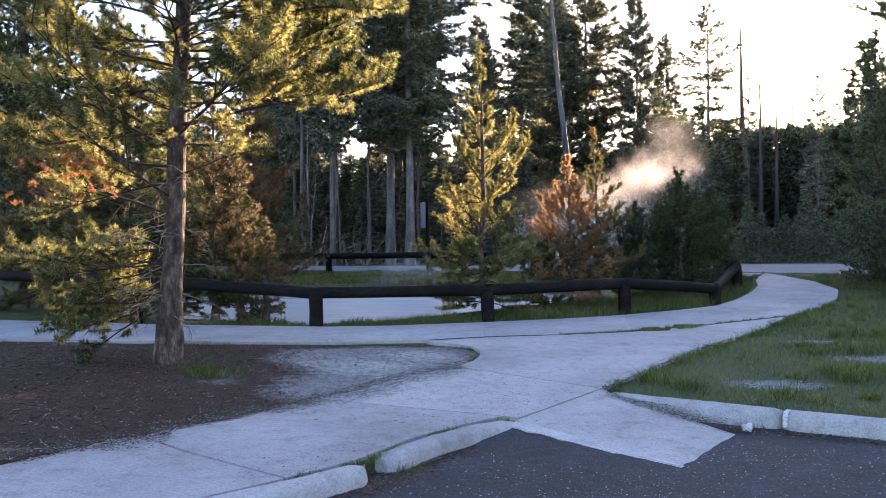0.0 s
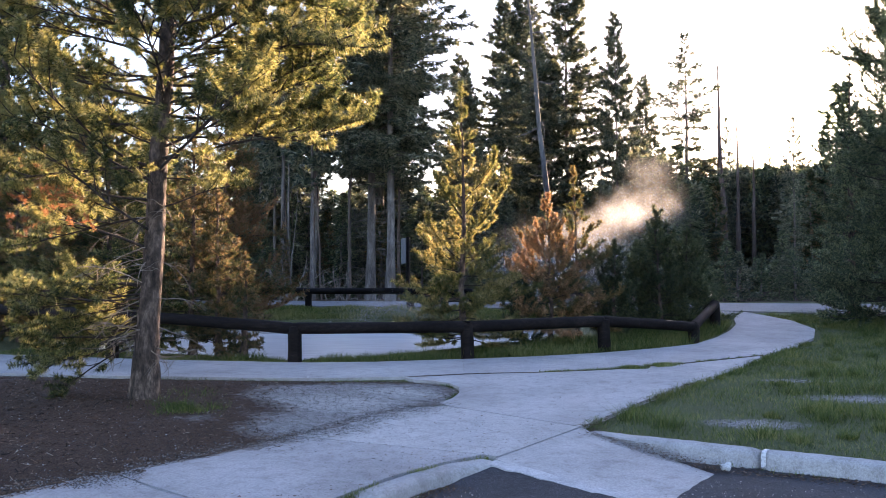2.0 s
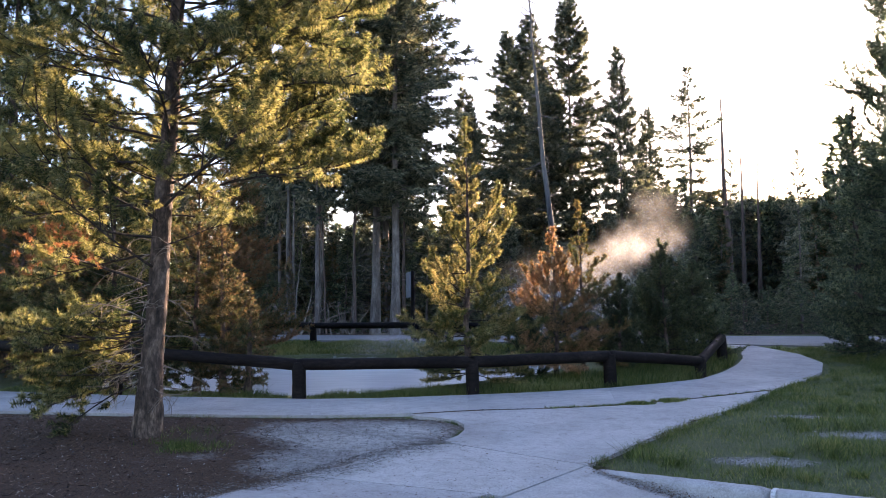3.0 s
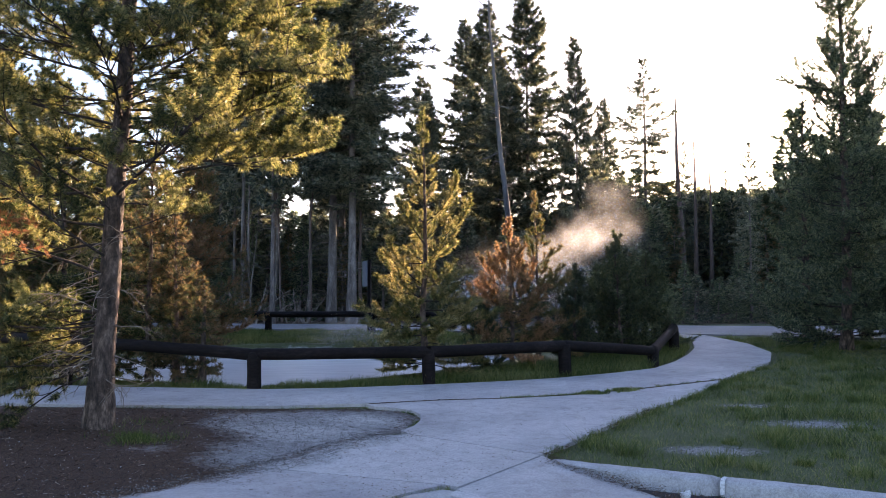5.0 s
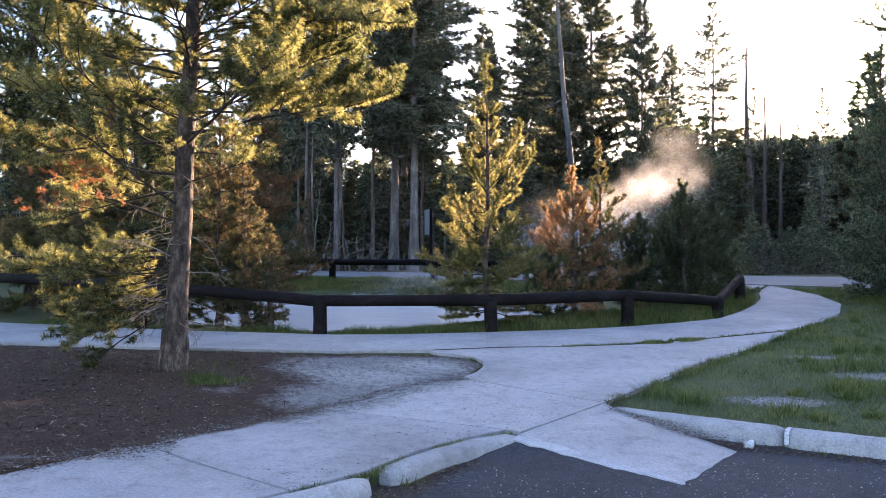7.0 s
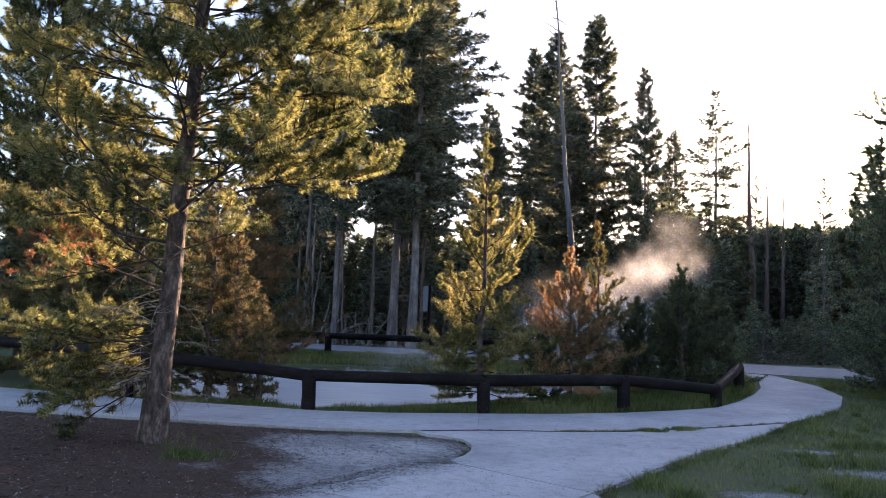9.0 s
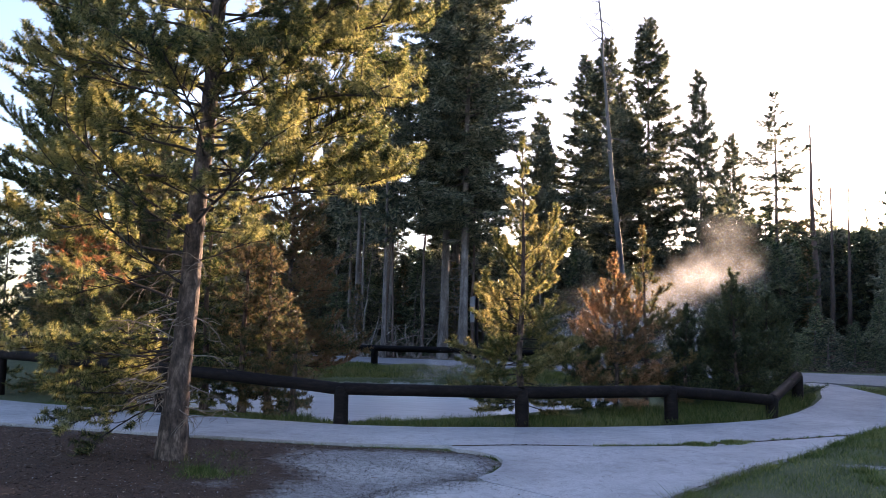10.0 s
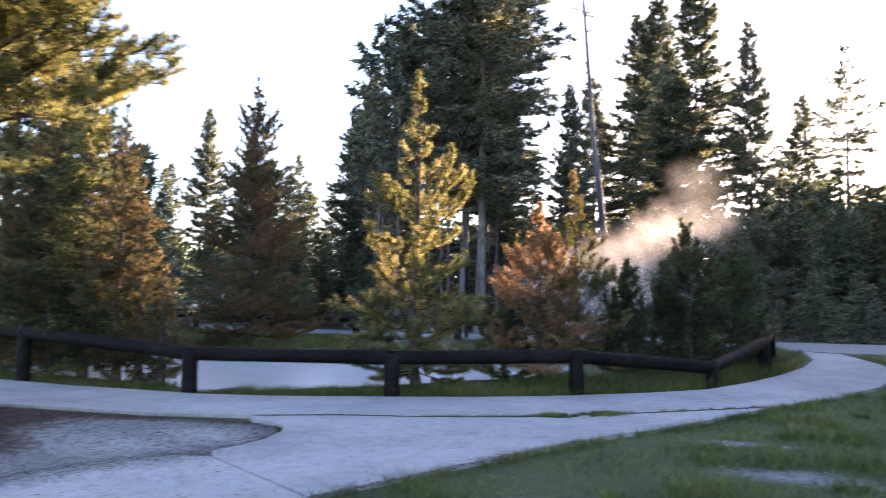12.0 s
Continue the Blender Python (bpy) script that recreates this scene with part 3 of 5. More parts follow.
def strip(pairs, lift=0.0, cut=1, gap=0.0, thick=0.1):
    """Slabs between the paired edge points, cut times a pair; yields bmeshes."""
    out = []
    for (a, b), (c, d) in zip(pairs, pairs[1:]):
        a, b, c, d = (Vector(v) for v in (a, b, c, d))
        bm = bmesh.new()
        g0 = gap / max(0.1, ((c - a).length + (d - b).length) / 2)
        rows = []
        for i in range(cut + 1):
            t = g0 + (1 - 2 * g0) * i / cut
            p, q = a.lerp(c, t), b.lerp(d, t)
            row = []
            for j in range(4):
                w = p.lerp(q, j / 3)
                row.append((w.x, w.y, float(ground_z(w.x, w.y)) + lift))
            rows.append(row)
        top = [[bm.verts.new(v) for v in r] for r in rows]
        low = [[bm.verts.new((v[0], v[1], v[2] - thick)) for v in r] for r in rows]
        for i in range(cut):
            for j in range(3):
                bm.faces.new((top[i][j], top[i][j + 1], top[i + 1][j + 1], top[i + 1][j]))
            bm.faces.new((top[i][0], top[i + 1][0], low[i + 1][0], low[i][0]))
            bm.faces.new((top[i][3], low[i][3], low[i + 1][3], top[i + 1][3]))
        for j in range(3):
            bm.faces.new((top[0][j], low[0][j], low[0][j + 1], top[0][j + 1]))
            bm.faces.new((top[cut][j], top[cut][j + 1], low[cut][j + 1], low[cut][j]))
        bmesh.ops.recalc_face_normals(bm, faces=bm.faces[:])
        out.append(bm)
    return out


road = tagged(new("road"), "pale grey asphalt road beyond the pool", "road", kind="structure")
half = len(ROAD) // 2
fine_road = []
for (a, b), (c, d) in zip(zip(ROAD[:half], ROAD[:half - 1:-1]), list(zip(ROAD[:half], ROAD[:half - 1:-1]))[1:]):
    for i in range(4):
        t = i / 4
        fine_road.append((tuple(Vector(a).lerp(Vector(c), t)), tuple(Vector(b).lerp(Vector(d), t))))
fine_road.append((ROAD[half - 1], ROAD[half]))
rv = []
for k, bm in enumerate(strip(fine_road, -0.005, 2, 0, 0.2)):
    me = bpy.data.meshes.new("section")
    bm.to_mesh(me)
    bm.free()
    me.materials.append(M_ROAD)
    rv.append(part("section", me, None, road))


def slab(poly, parent, name="slab", thick=0.1, tops=None, material=None):
    """A cast slab that follows the fall of the ground; tops gives the corners' heights instead."""
    bm = bmesh.new()
    up = [bm.verts.new((x, y, z)) for (x, y), z in zip(poly, tops or [0.0] * len(poly))]
    top = bm.faces.new(up)
    top.normal_update()
    if top.normal.z < 0:
        top.normal_flip()
    if not tops:
        low, high = min(p[1] for p in poly), max(p[1] for p in poly)
        for k in range(1, int((high - low) / 0.4) + 1):
            bmesh.ops.bisect_plane(bm, geom=bm.verts[:] + bm.edges[:] + bm.faces[:], plane_co=(0, low + 0.4 * k, 0), plane_no=(0, 1, 0))
        bmesh.ops.triangulate(bm, faces=bm.faces[:])
        for v in bm.verts:
            v.co.z = float(ground_z(v.co.x, v.co.y))
    rim = [e for e in bm.edges if len(e.link_faces) == 1]
    made = bmesh.ops.extrude_edge_only(bm, edges=rim)
    for v in made["geom"]:
        if isinstance(v, bmesh.types.BMVert):
            v.co.z -= thick
    bmesh.ops.recalc_face_normals(bm, faces=bm.faces[:])
    if sum(f.normal.z * f.calc_area() for f in bm.faces) < 0:
        bmesh.ops.reverse_faces(bm, faces=bm.faces[:])
    return part(name, bm, material or M_CONCRETE, parent)


# the walk along the fence
PAIRS = [((-30, 19.8), (-30, 16.6)), ((-20, 17.6), (-20, 14.4)), ((-11.4, 15.85), (-11.2, 12.65)), ((-8.4, 15.45), (-8.5, 12.58)), ((-6.5, 15.25), (-6, 12.56)), ((-3.85, 15.2), (-3.01, 13.09)),
         ((-2.7, 15.52), (-1.66, 13.51)), ((-1.2, 16.25), (-0.73, 13.88)), ((0.2, 17), (0.4, 14.3)), ((1.27, 17.75), (1.5, 14.95)), ((2.3, 18.7), (2.7, 16.1)), ((3.1, 19.6), (4.2, 17.66)),
         ((3.65, 21), (5.1, 19.5)), ((4.1, 22.6), (5.75, 21.2)), ((4.45, 24.4), (6.15, 23.2)), ((4.6, 26.5), (6, 25.6)), ((4.3, 29.1), (5.2, 28.6))]
pavement = tagged(new("pavement"), "weathered pale concrete walk with weedy cracks", "path", kind="structure")
for bm in strip(PAIRS, 0.0, 3, 0.0012):
    part("slab", bm, M_CONCRETE, pavement)
slab([(-3.86, 15.18), (-3.83, 15.18), (-2.99, 13.11), (-3.02, 13.11)], pavement, "joint_strip", 0.02, [0.006] * 2 + [-0.03] * 2, M_CEMENT)
slab([(-1.57, 13.46), (-0.72, 13.84), (0.4, 14.24), (1.5, 14.89), (2.7, 16.04), (4.17, 17.57), (4.12, 17.3), (3.13, 14.41), (2.62, 13.44), (2.17, 12.46), (1.68, 11.25), (1.3, 10.36), (-0.42, 11.32),
      (-0.58, 11.53), (-0.48, 11.84), (-0.47, 12.24), (-0.56, 12.68), (-0.75, 13), (-1.04, 13.18), (-1.39, 13.28)], pavement)
slab([(-0.42, 11.29), (1.28, 10.34), (0.58, 8.86), (0.45, 8.94), (-1.73, 9.44), (-1.39, 9.9), (-1.18, 10.63), (-0.78, 11.2)], pavement)
slab([(-1.73, 9.42), (0.43, 8.92), (0.12, 8.47), (-0.17, 7.85), (-0.39, 7), (-0.72, 6.37), (-2.5, 7.3), (-2.37, 7.81), (-2.16, 8.2), (-2.01, 8.89)], pavement)
slab([(-2.5, 7.28), (-0.73, 6.34), (-1.09, 5.77), (-2.16, 4.03), (-4.52, 1.39), (-5.28, 3.23), (-3.78, 4.97), (-2.88, 6.04), (-2.65, 7.06)], pavement)
rrng = np.random.default_rng(5)
LOW = -0.395
ramp_edge = [(0.59, 8.76, -0.268), (1.3, 10.31, -0.199)]
for (ax, ay, az), (bx, by, bz) in (((1.3, 10.31, -0.199), (2.61, 9.1, LOW)), ((2.61, 9.1, LOW), (2.09, 7.75, LOW)), ((2.09, 7.75, LOW), (0.59, 8.76, -0.283))):
    for k in range(1, 12):
        f = k / 12
        ramp_edge.append((ax + (bx - ax) * f + rrng.normal(0, 0.012), ay + (by - ay) * f + rrng.normal(0, 0.012), az + (bz - az) * f))
    if (bx, by) != (0.59, 8.76):
        ramp_edge.append((bx, by, bz))
slab([(x, y) for x, y, z in ramp_edge], pavement, "ramp_slab", 0.12, [z for x, y, z in ramp_edge])

band_in, band_out = [], []
for k in range(15):
    f = k / 14
    bx, by, bz = 0.59 + (2.09 - 0.59) * f, 8.76 + (7.75 - 8.76) * f, -0.279 + (LOW + 0.279) * f
    wide = (0.05 + 0.09 * (1 - f)) * rrng.uniform(0.75, 1.2)
    band_in.append((bx + 0.02, by + 0.03, bz + 0.004))
    band_out.append((bx - 0.56 * wide, by - 0.83 * wide, bz - 0.012))
band = band_in + band_out[::-1]
slab([(x, y) for x, y, z in band], pavement, "cement_band", 0.1, [z for x, y, z in band], M_CEMENT)


def kerb(line, z0, z1, width=0.18, name="kerb_stone"):
    """A cast kerb with a rounded nose; the line is its back edge, the face lies to its right-hand side."""
    bm = bmesh.new()
    prof = [(0, -0.3), (0, -0.006), (width * 0.12, 0), (width * 0.5, -0.002), (width * 0.75, -0.012), (width * 0.93, -0.035), (width * 1.03, -0.075), (width * 1.14, -0.3)]
    rows = []
    raw = [Vector(p) for p in line]
    pts = []
    for p, q in zip(raw, raw[1:]):
        k = max(1, int((q - p).length / 0.09))
        pts += [p.lerp(q, i / k) for i in range(k)]
    pts.append(raw[-1])
    wear = np.random.default_rng(int(abs(line[0][0]) * 1000))
    for i, p in enumerate(pts):
        d = (pts[min(i + 1, len(pts) - 1)] - pts[max(i - 1, 0)]).normalized()
        nrm = Vector((d.y, -d.x))
        k = i / (len(pts) - 1)
        end = 0.6 if i in (0, len(pts) - 1) else 1.0
        rows.append([bm.verts.new((p.x + nrm.x * (a * end + wear.normal(0, 0.003)), p.y + nrm.y * (a * end + wear.normal(0, 0.003)), z0 + (z1 - z0) * k + h - (0.02 if end < 1 else 0) + wear.normal(0, 0.002))) for a, h in prof])
    for r, s in zip(rows, rows[1:]):
        for j in range(len(prof) - 1):
            bm.faces.new((r[j], r[j + 1], s[j + 1], s[j]))
    bm.faces.new(rows[0]), bm.faces.new(rows[-1])
    bmesh.ops.recalc_face_normals(bm, faces=bm.faces[:])
    for f in bm.faces:
        f.smooth = len(f.verts) == 4
    return bm


kerbs = tagged(new("kerb"), "chipped pale concrete kerb along the parking lot", "kerb", kind="structure")
part("kerb_stone", kerb([(-0.35, 6.88), (-0.66, 6.34), (-1.04, 5.77), (-2.11, 4.04), (-4.48, 1.4)][::-1], -0.26, -0.26), M_CONCRETE, kerbs)
part("kerb_stone", kerb([(0.5, 8.8), (0.19, 8.44), (-0.09, 7.85), (-0.3, 7.14)][::-1], -0.26, -0.265), M_CONCRETE, kerbs)
part("kerb_stone", kerb([(1.39, 10.24), (1.83, 10.05), (2.39, 9.86), (3.11, 9.58)], -0.204, -0.224), M_CONCRETE, kerbs)
part("kerb_stone", kerb([(3.11, 9.58), (3.95, 9.28), (6.76, 7.94)], -0.224, -0.255), M_CONCRETE, kerbs)
part("kerb_stone", kerb([(6.77, 7.94), (10.31, 6.13), (15.05, 3.7)], -0.255, -0.255), M_CONCRETE, kerbs)


# ---- pool ----
def water_mat():
    m, n, l, b = mat("milky_hot_spring")
    c = object_coord(n, True)
    mid = noise_tex(n, l, c, 2.2, 5, 0.6, (0.4, 1.6, 1))
    fine = noise_tex(n, l, c, 9.0, 3, 0.5, (0.5, 2.0, 1))
    l.new(ramp(n, l, mid, [(0.3, (0.5, 0.5, 0.5)), (0.5, (0.62, 0.62, 0.63)), (0.7, (0.72, 0.72, 0.72))]), b.inputs["Base Color"])
    b.inputs["Roughness"].default_value = 0.3
    bump(n, l, fine, 0.25, 0.01, b)
    return m


M_WATER = water_mat()
flat_sheet("water", POOL, -0.06, M_WATER, "shallow milky hot spring pool with pale bed")

# ---- fences ----
def log(a, b, radius, seed, sides=12):
    """A peeled log from a to b with worn ends."""
    a, b = np.array(a, float), np.array(b, float)
    rng = np.random.default_rng(seed)
    t = np.array([0, 0.004, 0.03, 0.2, 0.4, 0.6, 0.8, 0.97, 0.996, 1])
    r = radius * np.array([0.75, 0.93, 1, 1, 1, 1, 1, 1, 0.93, 0.75]) * (1 + rng.normal(0, 0.02, 10))
    path = a + (b - a) * t[:, None]
    path[2:8] += rng.normal(0, radius * 0.04, (6, 3))
    v, f = tube(path, r, sides, seed, 0.012)
    bm = bmesh.new()
    vs = [bm.verts.new(p) for p in v]
    for q in f:
        bm.faces.new([vs[i] for i in q]).smooth = True
    bm.faces.new(vs[:sides]), bm.faces.new(vs[-sides:])
    bmesh.ops.recalc_face_normals(bm, faces=bm.faces[:])
    return bm


def log_fence(posts, label, seed, closed=False):
    """posts: x, y, height of the rail's top over the ground."""
    root = tagged(new("log_fence"), label, "fence")
    tops = []
    for i, (x, y, h) in enumerate(posts):
        g = float(ground_z(x, y))
        part("post", log((x, y, g - 0.3), (x, y, g + h - 0.06), 0.125, seed + i), M_LOG, root)
        tops.append(Vector((x, y, g + h - 0.105)))
    for i, (a, b) in enumerate(zip(tops, tops[1:])):
        d = (b - a).normalized()
        part("rail", log(a - d * 0.04, b + d * 0.02, 0.108, seed + 50 + i), M_LOG, root)
    return root


log_fence([(-19.5, 27.0, 0.95), (-22.2, 23.7, 0.95), (-21.5, 20.8, 0.98), (-13.7, 17.4, 0.98), (-7.95, 15.5, 0.94), (-4.14, 15.35, 0.70), (-1.18, 16.5, 0.68), (1.27, 18.2, 0.68), (3.12, 20.2, 0.42),
           (3.8, 22.9, 0.72), (3.75, 25.0, 0.85), (2.2, 26.3, 0.8)], "low fence of dark brown stained logs beside the walk", 11)
log_fence([(-22.0, 33.6, 0.72), (-18.2, 32.2, 0.72), (-13.6, 30.9, 0.72), (-9.6, 30.0, 0.72), (-5.7, 29.6, 0.72), (-3.5, 29.4, 0.7)], "low dark log fence between the pool and the road", 31)


# ---- near trees ----
R = math.pi
brng = np.random.default_rng(15)
main_boughs = []
# low drooping boughs
for i in range(20):
    main_boughs.append((0.75 + 0.85 * i / 20, R + brng.uniform(-0.2, 1.0), brng.uniform(0.9, 1.7), brng.uniform(-0.45, 0.05), brng.uniform(-0.35, 0.25)))
# boughs towards the pool side
for i in range(9):
    main_boughs.append((1.5 + 2.0 * (i / 9), R + brng.normal(0.2, 0.5), brng.uniform(1.5, 2.8), brng.normal(0.0, 0.2), brng.uniform(-0.2, 0.4)))
for i in range(9):
    main_boughs.append((3.0 + 2.8 * i / 9, R + brng.normal(0.0, 0.5), brng.uniform(1.9, 3.1), brng.uniform(0.0, 0.3), brng.uniform(-0.2, 0.2)))
for i in range(30):
    main_boughs.append((2.5 + 4.0 * i / 30, 2.4 * i, brng.uniform(0.7, 1.5), brng.uniform(-0.1, 0.5), brng.uniform(-0.3, 0.4)))
# the broad fan of boughs above
for i in range(24):
    main_boughs.append((3.0 + 3.6 * i / 24, brng.normal(0.0, 0.5), brng.uniform(2.0, 3.3), brng.uniform(0.08, 0.35), brng.uniform(-0.15, 0.2)))
for i in range(28):
    main_boughs.append((3.7 + 4.3 * i / 28, i * 2.4 + brng.normal(0, 0.3), brng.uniform(1.8, 3.1), brng.uniform(0.0, 0.4), brng.uniform(-0.15, 0.4)))
for i in range(14):
    main_boughs.append((7.8 + 5.4 * i / 14, i * 2.4, 2.6 * (1 - i / 17), brng.uniform(0.1, 0.5), 0.3))
pine("pine_tree", (-4.41, 10.85), 13.5, 0.15, 0, 0, 2.9, 0.2, (0.08, 0.0045), 52, M_NEEDLE, 5, lean=(0.55, 0.3), boughs=main_boughs, side=(5.0, 0.32), fine=(7.0, 0.4), gap=0.3, step=0.09, spread=1.35,
     label="tall pine with backlit yellow-green needles and bare grey twigs", split=True, lift=0.2)


def young_profile(k):
    return float(np.interp(k, [0, 0.25, 0.54, 0.68, 1], [1.0, 0.86, 0.74, 0.3, 0.1]))


pine("young_pine", (-1.5, 18.0), 5.5, 0.075, 0.44, 5, 1.6, 0.06, (0.085, 0.0055), 48, M_YELLOW, 8, rise=(-0.1, 0.9), curve=0.5, profile=young_profile, side=(7.0, 0.32), gap=0.25, spread=1.1, leader=0.6, split=True, step=0.07,
     label="young pine by the pool, sunlit yellow put into its needle colour", boughs=[(0.3 + 0.08 * i, 2.4 * i, 1.2 + 0.5 * ((i * 0.618) % 1), -0.25 + 0.02 * i, 0.3) for i in range(16)])
pine("young_pine", (0.05, 20.1), 3.3, 0.05, 0.3, 6, 1.4, 0.1, (0.08, 0.006), 44, M_ORANGE, 9, rise=(0.0, 0.9), curve=0.6, profile=young_profile, side=(8.0, 0.34), gap=0.25, spread=1.25, split=True, step=0.07, label="small pine with rust-red dying needles")
pine("young_pine", (0.6, 20.7), 3.9, 0.055, 0.36, 5, 1.2, 0.1, (0.078, 0.0055), 38, M_GOLD, 10, rise=(0.0, 0.9), curve=0.7, profile=young_profile, side=(6.0, 0.34), gap=0.3, spread=1.1, leader=0.5, split=True, step=0.07,
     label="young green pine with painted sunlit gold beside the rust-red one")
for i, (x, y, h, w) in enumerate([(2.45, 22.0, 2.9, 1.25), (1.45, 21.1, 2.2, 0.9), (3.1, 23.4, 2.5, 1.2), (1.95, 22.6, 2.2, 1.0), (-0.6, 20.0, 1.4, 0.8)]):
    pine("young_pine", (x, y), h, 0.05, 0.26, 6, w, 0.06, (0.085, 0.008), 26, M_BUSH, 20 + i, rise=(0.05, 1.0), curve=0.8, profile=lambda k: (1 - k) ** 0.55, spread=1.1, side=(9.0, 0.38), gap=0.2, step=0.08,
         label="bushy dark green young pine", group="young pines by the pool")


def slim_profile(k):
    return (1 - k) ** 0.65 * (0.8 + 0.2 * math.sin(k * 26))


# crowns at -10.2 and -12.6 have sunlight put into their needle colour
for i, (x, y, h, w, m) in enumerate([(-8.9, 16.9, 6.2, 1.4, M_MIXED), (-7.75, 16.65, 6.0, 1.4, M_NEEDLE), (-6.8, 16.5, 5.0, 1.25, M_MIXED), (-6.15, 16.4, 3.6, 1.0, M_MIXED), (-5.6, 16.3, 2.0, 0.7, M_MIXED), (-10.2, 17.9, 7.2, 1.9, M_YELLOW), (-11.6, 20.4, 8.4, 2.0, M_NEEDLE), (-12.6, 18.8, 5.8, 2.1, M_GOLD), (-15.6, 18.0, 5.4, 2.1, M_NEEDLE), (-9.8, 17.1, 4.8, 1.5, M_BROWN)]):
    pine("pool_pine", (x, y), h, 0.07, 0.27, 6, w, 0.08, (0.085, 0.0075), 24, m, 40 + i, rise=(-0.2, 0.7), curve=0.35, profile=slim_profile, spread=1.1, side=(9.0, 0.38), gap=0.2, step=0.08,
         label="slim pine with brown and dark green needles", group="pines beside the pool")
pine("brown_pine", (-10.8, 25.8), 8.0, 0.1, 0.34, 6, 2.6, 0.04, (0.09, 0.011), 22, M_BROWN, 61, rise=(-0.1, 0.8), curve=0.35, profile=slim_profile, spread=1.1, side=(8.0, 0.36), gap=0.2, step=0.1, label="pine with browning lower needles behind the pool")
for i, (x, y, h, w) in enumerate([(8.2, 24.3, 12.2, 2.5), (9.3, 19.5, 7.5, 2.2), (7.9, 27.2, 7.2, 1.9), (10.6, 24.0, 12.0, 2.5), (9.6, 27.5, 8.5, 2.1)]):
    pine("dark_pine", (x, y), h, 0.13, 0.36, 6, w, 0.03, (0.1, 0.012), 18, M_DARK, 70 + i, rise=(0.0, 0.8), curve=0.55, profile=slim_profile, spread=1.1, side=(7.0, 0.38), gap=0.15, step=0.11, label="tall dark green pine at the grass edge", group="dark pines by the lawn")
pine("tall_pine", (-14.1, 20.0), 15.0, 0.17, 0.4, 5, 2.6, 0.3, (0.09, 0.011), 26, M_NEEDLE, 91, side=(9.0, 0.38), gap=0.25, spread=1.1, step=0.1, stub=16, label="tall pine with a bare lower trunk")
snag("leaning_snag", (-0.42, 28.3), 12.6, 0.13, (-1.15, 0.0), 3, 46, "leaning dead grey pine trunk with brittle twigs")
snag("snag", (9.8, 82.0), 20.5, 0.4, (-0.4, 0), 4, 22, "bare reddish dead trunk at the forest edge", M_RED_BARK)
snag("snag", (10.6, 80.5), 15.5, 0.26, (0.2, 0), 5, 50, "dead trunk with many stubs", M_RED_BARK)
snag("snag", (11.9, 80.0), 14.8, 0.22, (0.2, 0), 6, 14, "thin bare dead trunk", M_RED_BARK)
for i, (x, y, hh, rr) in enumerate([(-16.4, 44.5, 10.5, 0.1), (-15.7, 46.0, 12.0, 0.12), (-14.7, 45.0, 11.0, 0.07), (-13.9, 47.0, 13.0, 0.11), (-12.7, 43.6, 9.0, 0.08), (-17.2, 46.0, 12.5, 0.1), (-16.0, 43.6, 6.0, 0.05), (-10.6, 46.0, 13.0, 0.1)]):
    snag("snag", (x, y), hh, rr, (0.5 * math.sin(i * 2.3), 0), 200 + i, 12, "thin dead trunk among the spruces", M_RED_BARK if i % 3 else M_FAR_BARK)

# ---- far trees ----
kinds = []
for i, (h, r, c, w, sh, dn, sp) in enumerate([(24, 0.24, 0.28, 3.7, 0.5, 10.5, 0.0), (22, 0.22, 0.04, 3.0, 0.42, 12.5, 0.0), (19, 0.22, 0.03, 2.8, 0.6, 12.5, 0.0), (22, 0.24, 0.25, 2.8, 0.35, 9.0, 0.35), (16, 0.16, 0.38, 2.1, 0.6, 6.0, 0.05), (17, 0.17, 0.1, 2.2, 0.7, 6.0, 0.0)]):
    tall = i < 4
    kinds.append(spruce("tall_spruce", h, r, c, w, 100 + i, M_SPRUCE, dense=dn, sparse=sp, per=9 if tall else 5, spray=(0.3, 0.036) if tall else (0.4, 0.065), whorl=0.32 if tall and sp < 0.2 else 0.48, label="tall dark spruce with drooping boughs", group="tall trees of the forest"))
lows, fars = [], []
for i, (h, r, c, w, m) in enumerate([(9.0, 0.13, 0.02, 1.9, M_DARK), (7.0, 0.1, 0.02, 1.7, M_SPRUCE), (10.5, 0.14, 0.04, 1.9, M_MIXED)]):
    lows.append(spruce("forest_pine", h, r, c, w, 120 + i, m, whorl=0.42, per=5, droop=-0.1, dense=7.0, spray=(0.36, 0.055), shoulder=0.8, bough=0.2, label="dense green forest conifer", group="low trees of the forest"))
for i, (h, r, c, w, m) in enumerate([(10.0, 0.14, 0.02, 2.1, M_DARK), (9.5, 0.12, 0.02, 1.9, M_SPRUCE)]):
    fars.append(spruce("far_pine", h, r, c, w, 140 + i, m, whorl=0.55, per=4, droop=-0.1, dense=5.0, spray=(0.52, 0.1), shoulder=0.8, bough=0.2, label="green conifer of the distant forest", group="far trees of the forest"))
HEIGHT = {}
for ob, h in zip(kinds + lows + fars, (24, 22, 19, 22, 16, 17, 9, 7, 10.5, 10.0, 9.5)):
    HEIGHT[ob.name] = h
used = set()
rng = np.random.default_rng(77)


SLOPE, DRIFT = math.tan(radians(SUN_EL)), math.tan(radians(SUN_AZ))


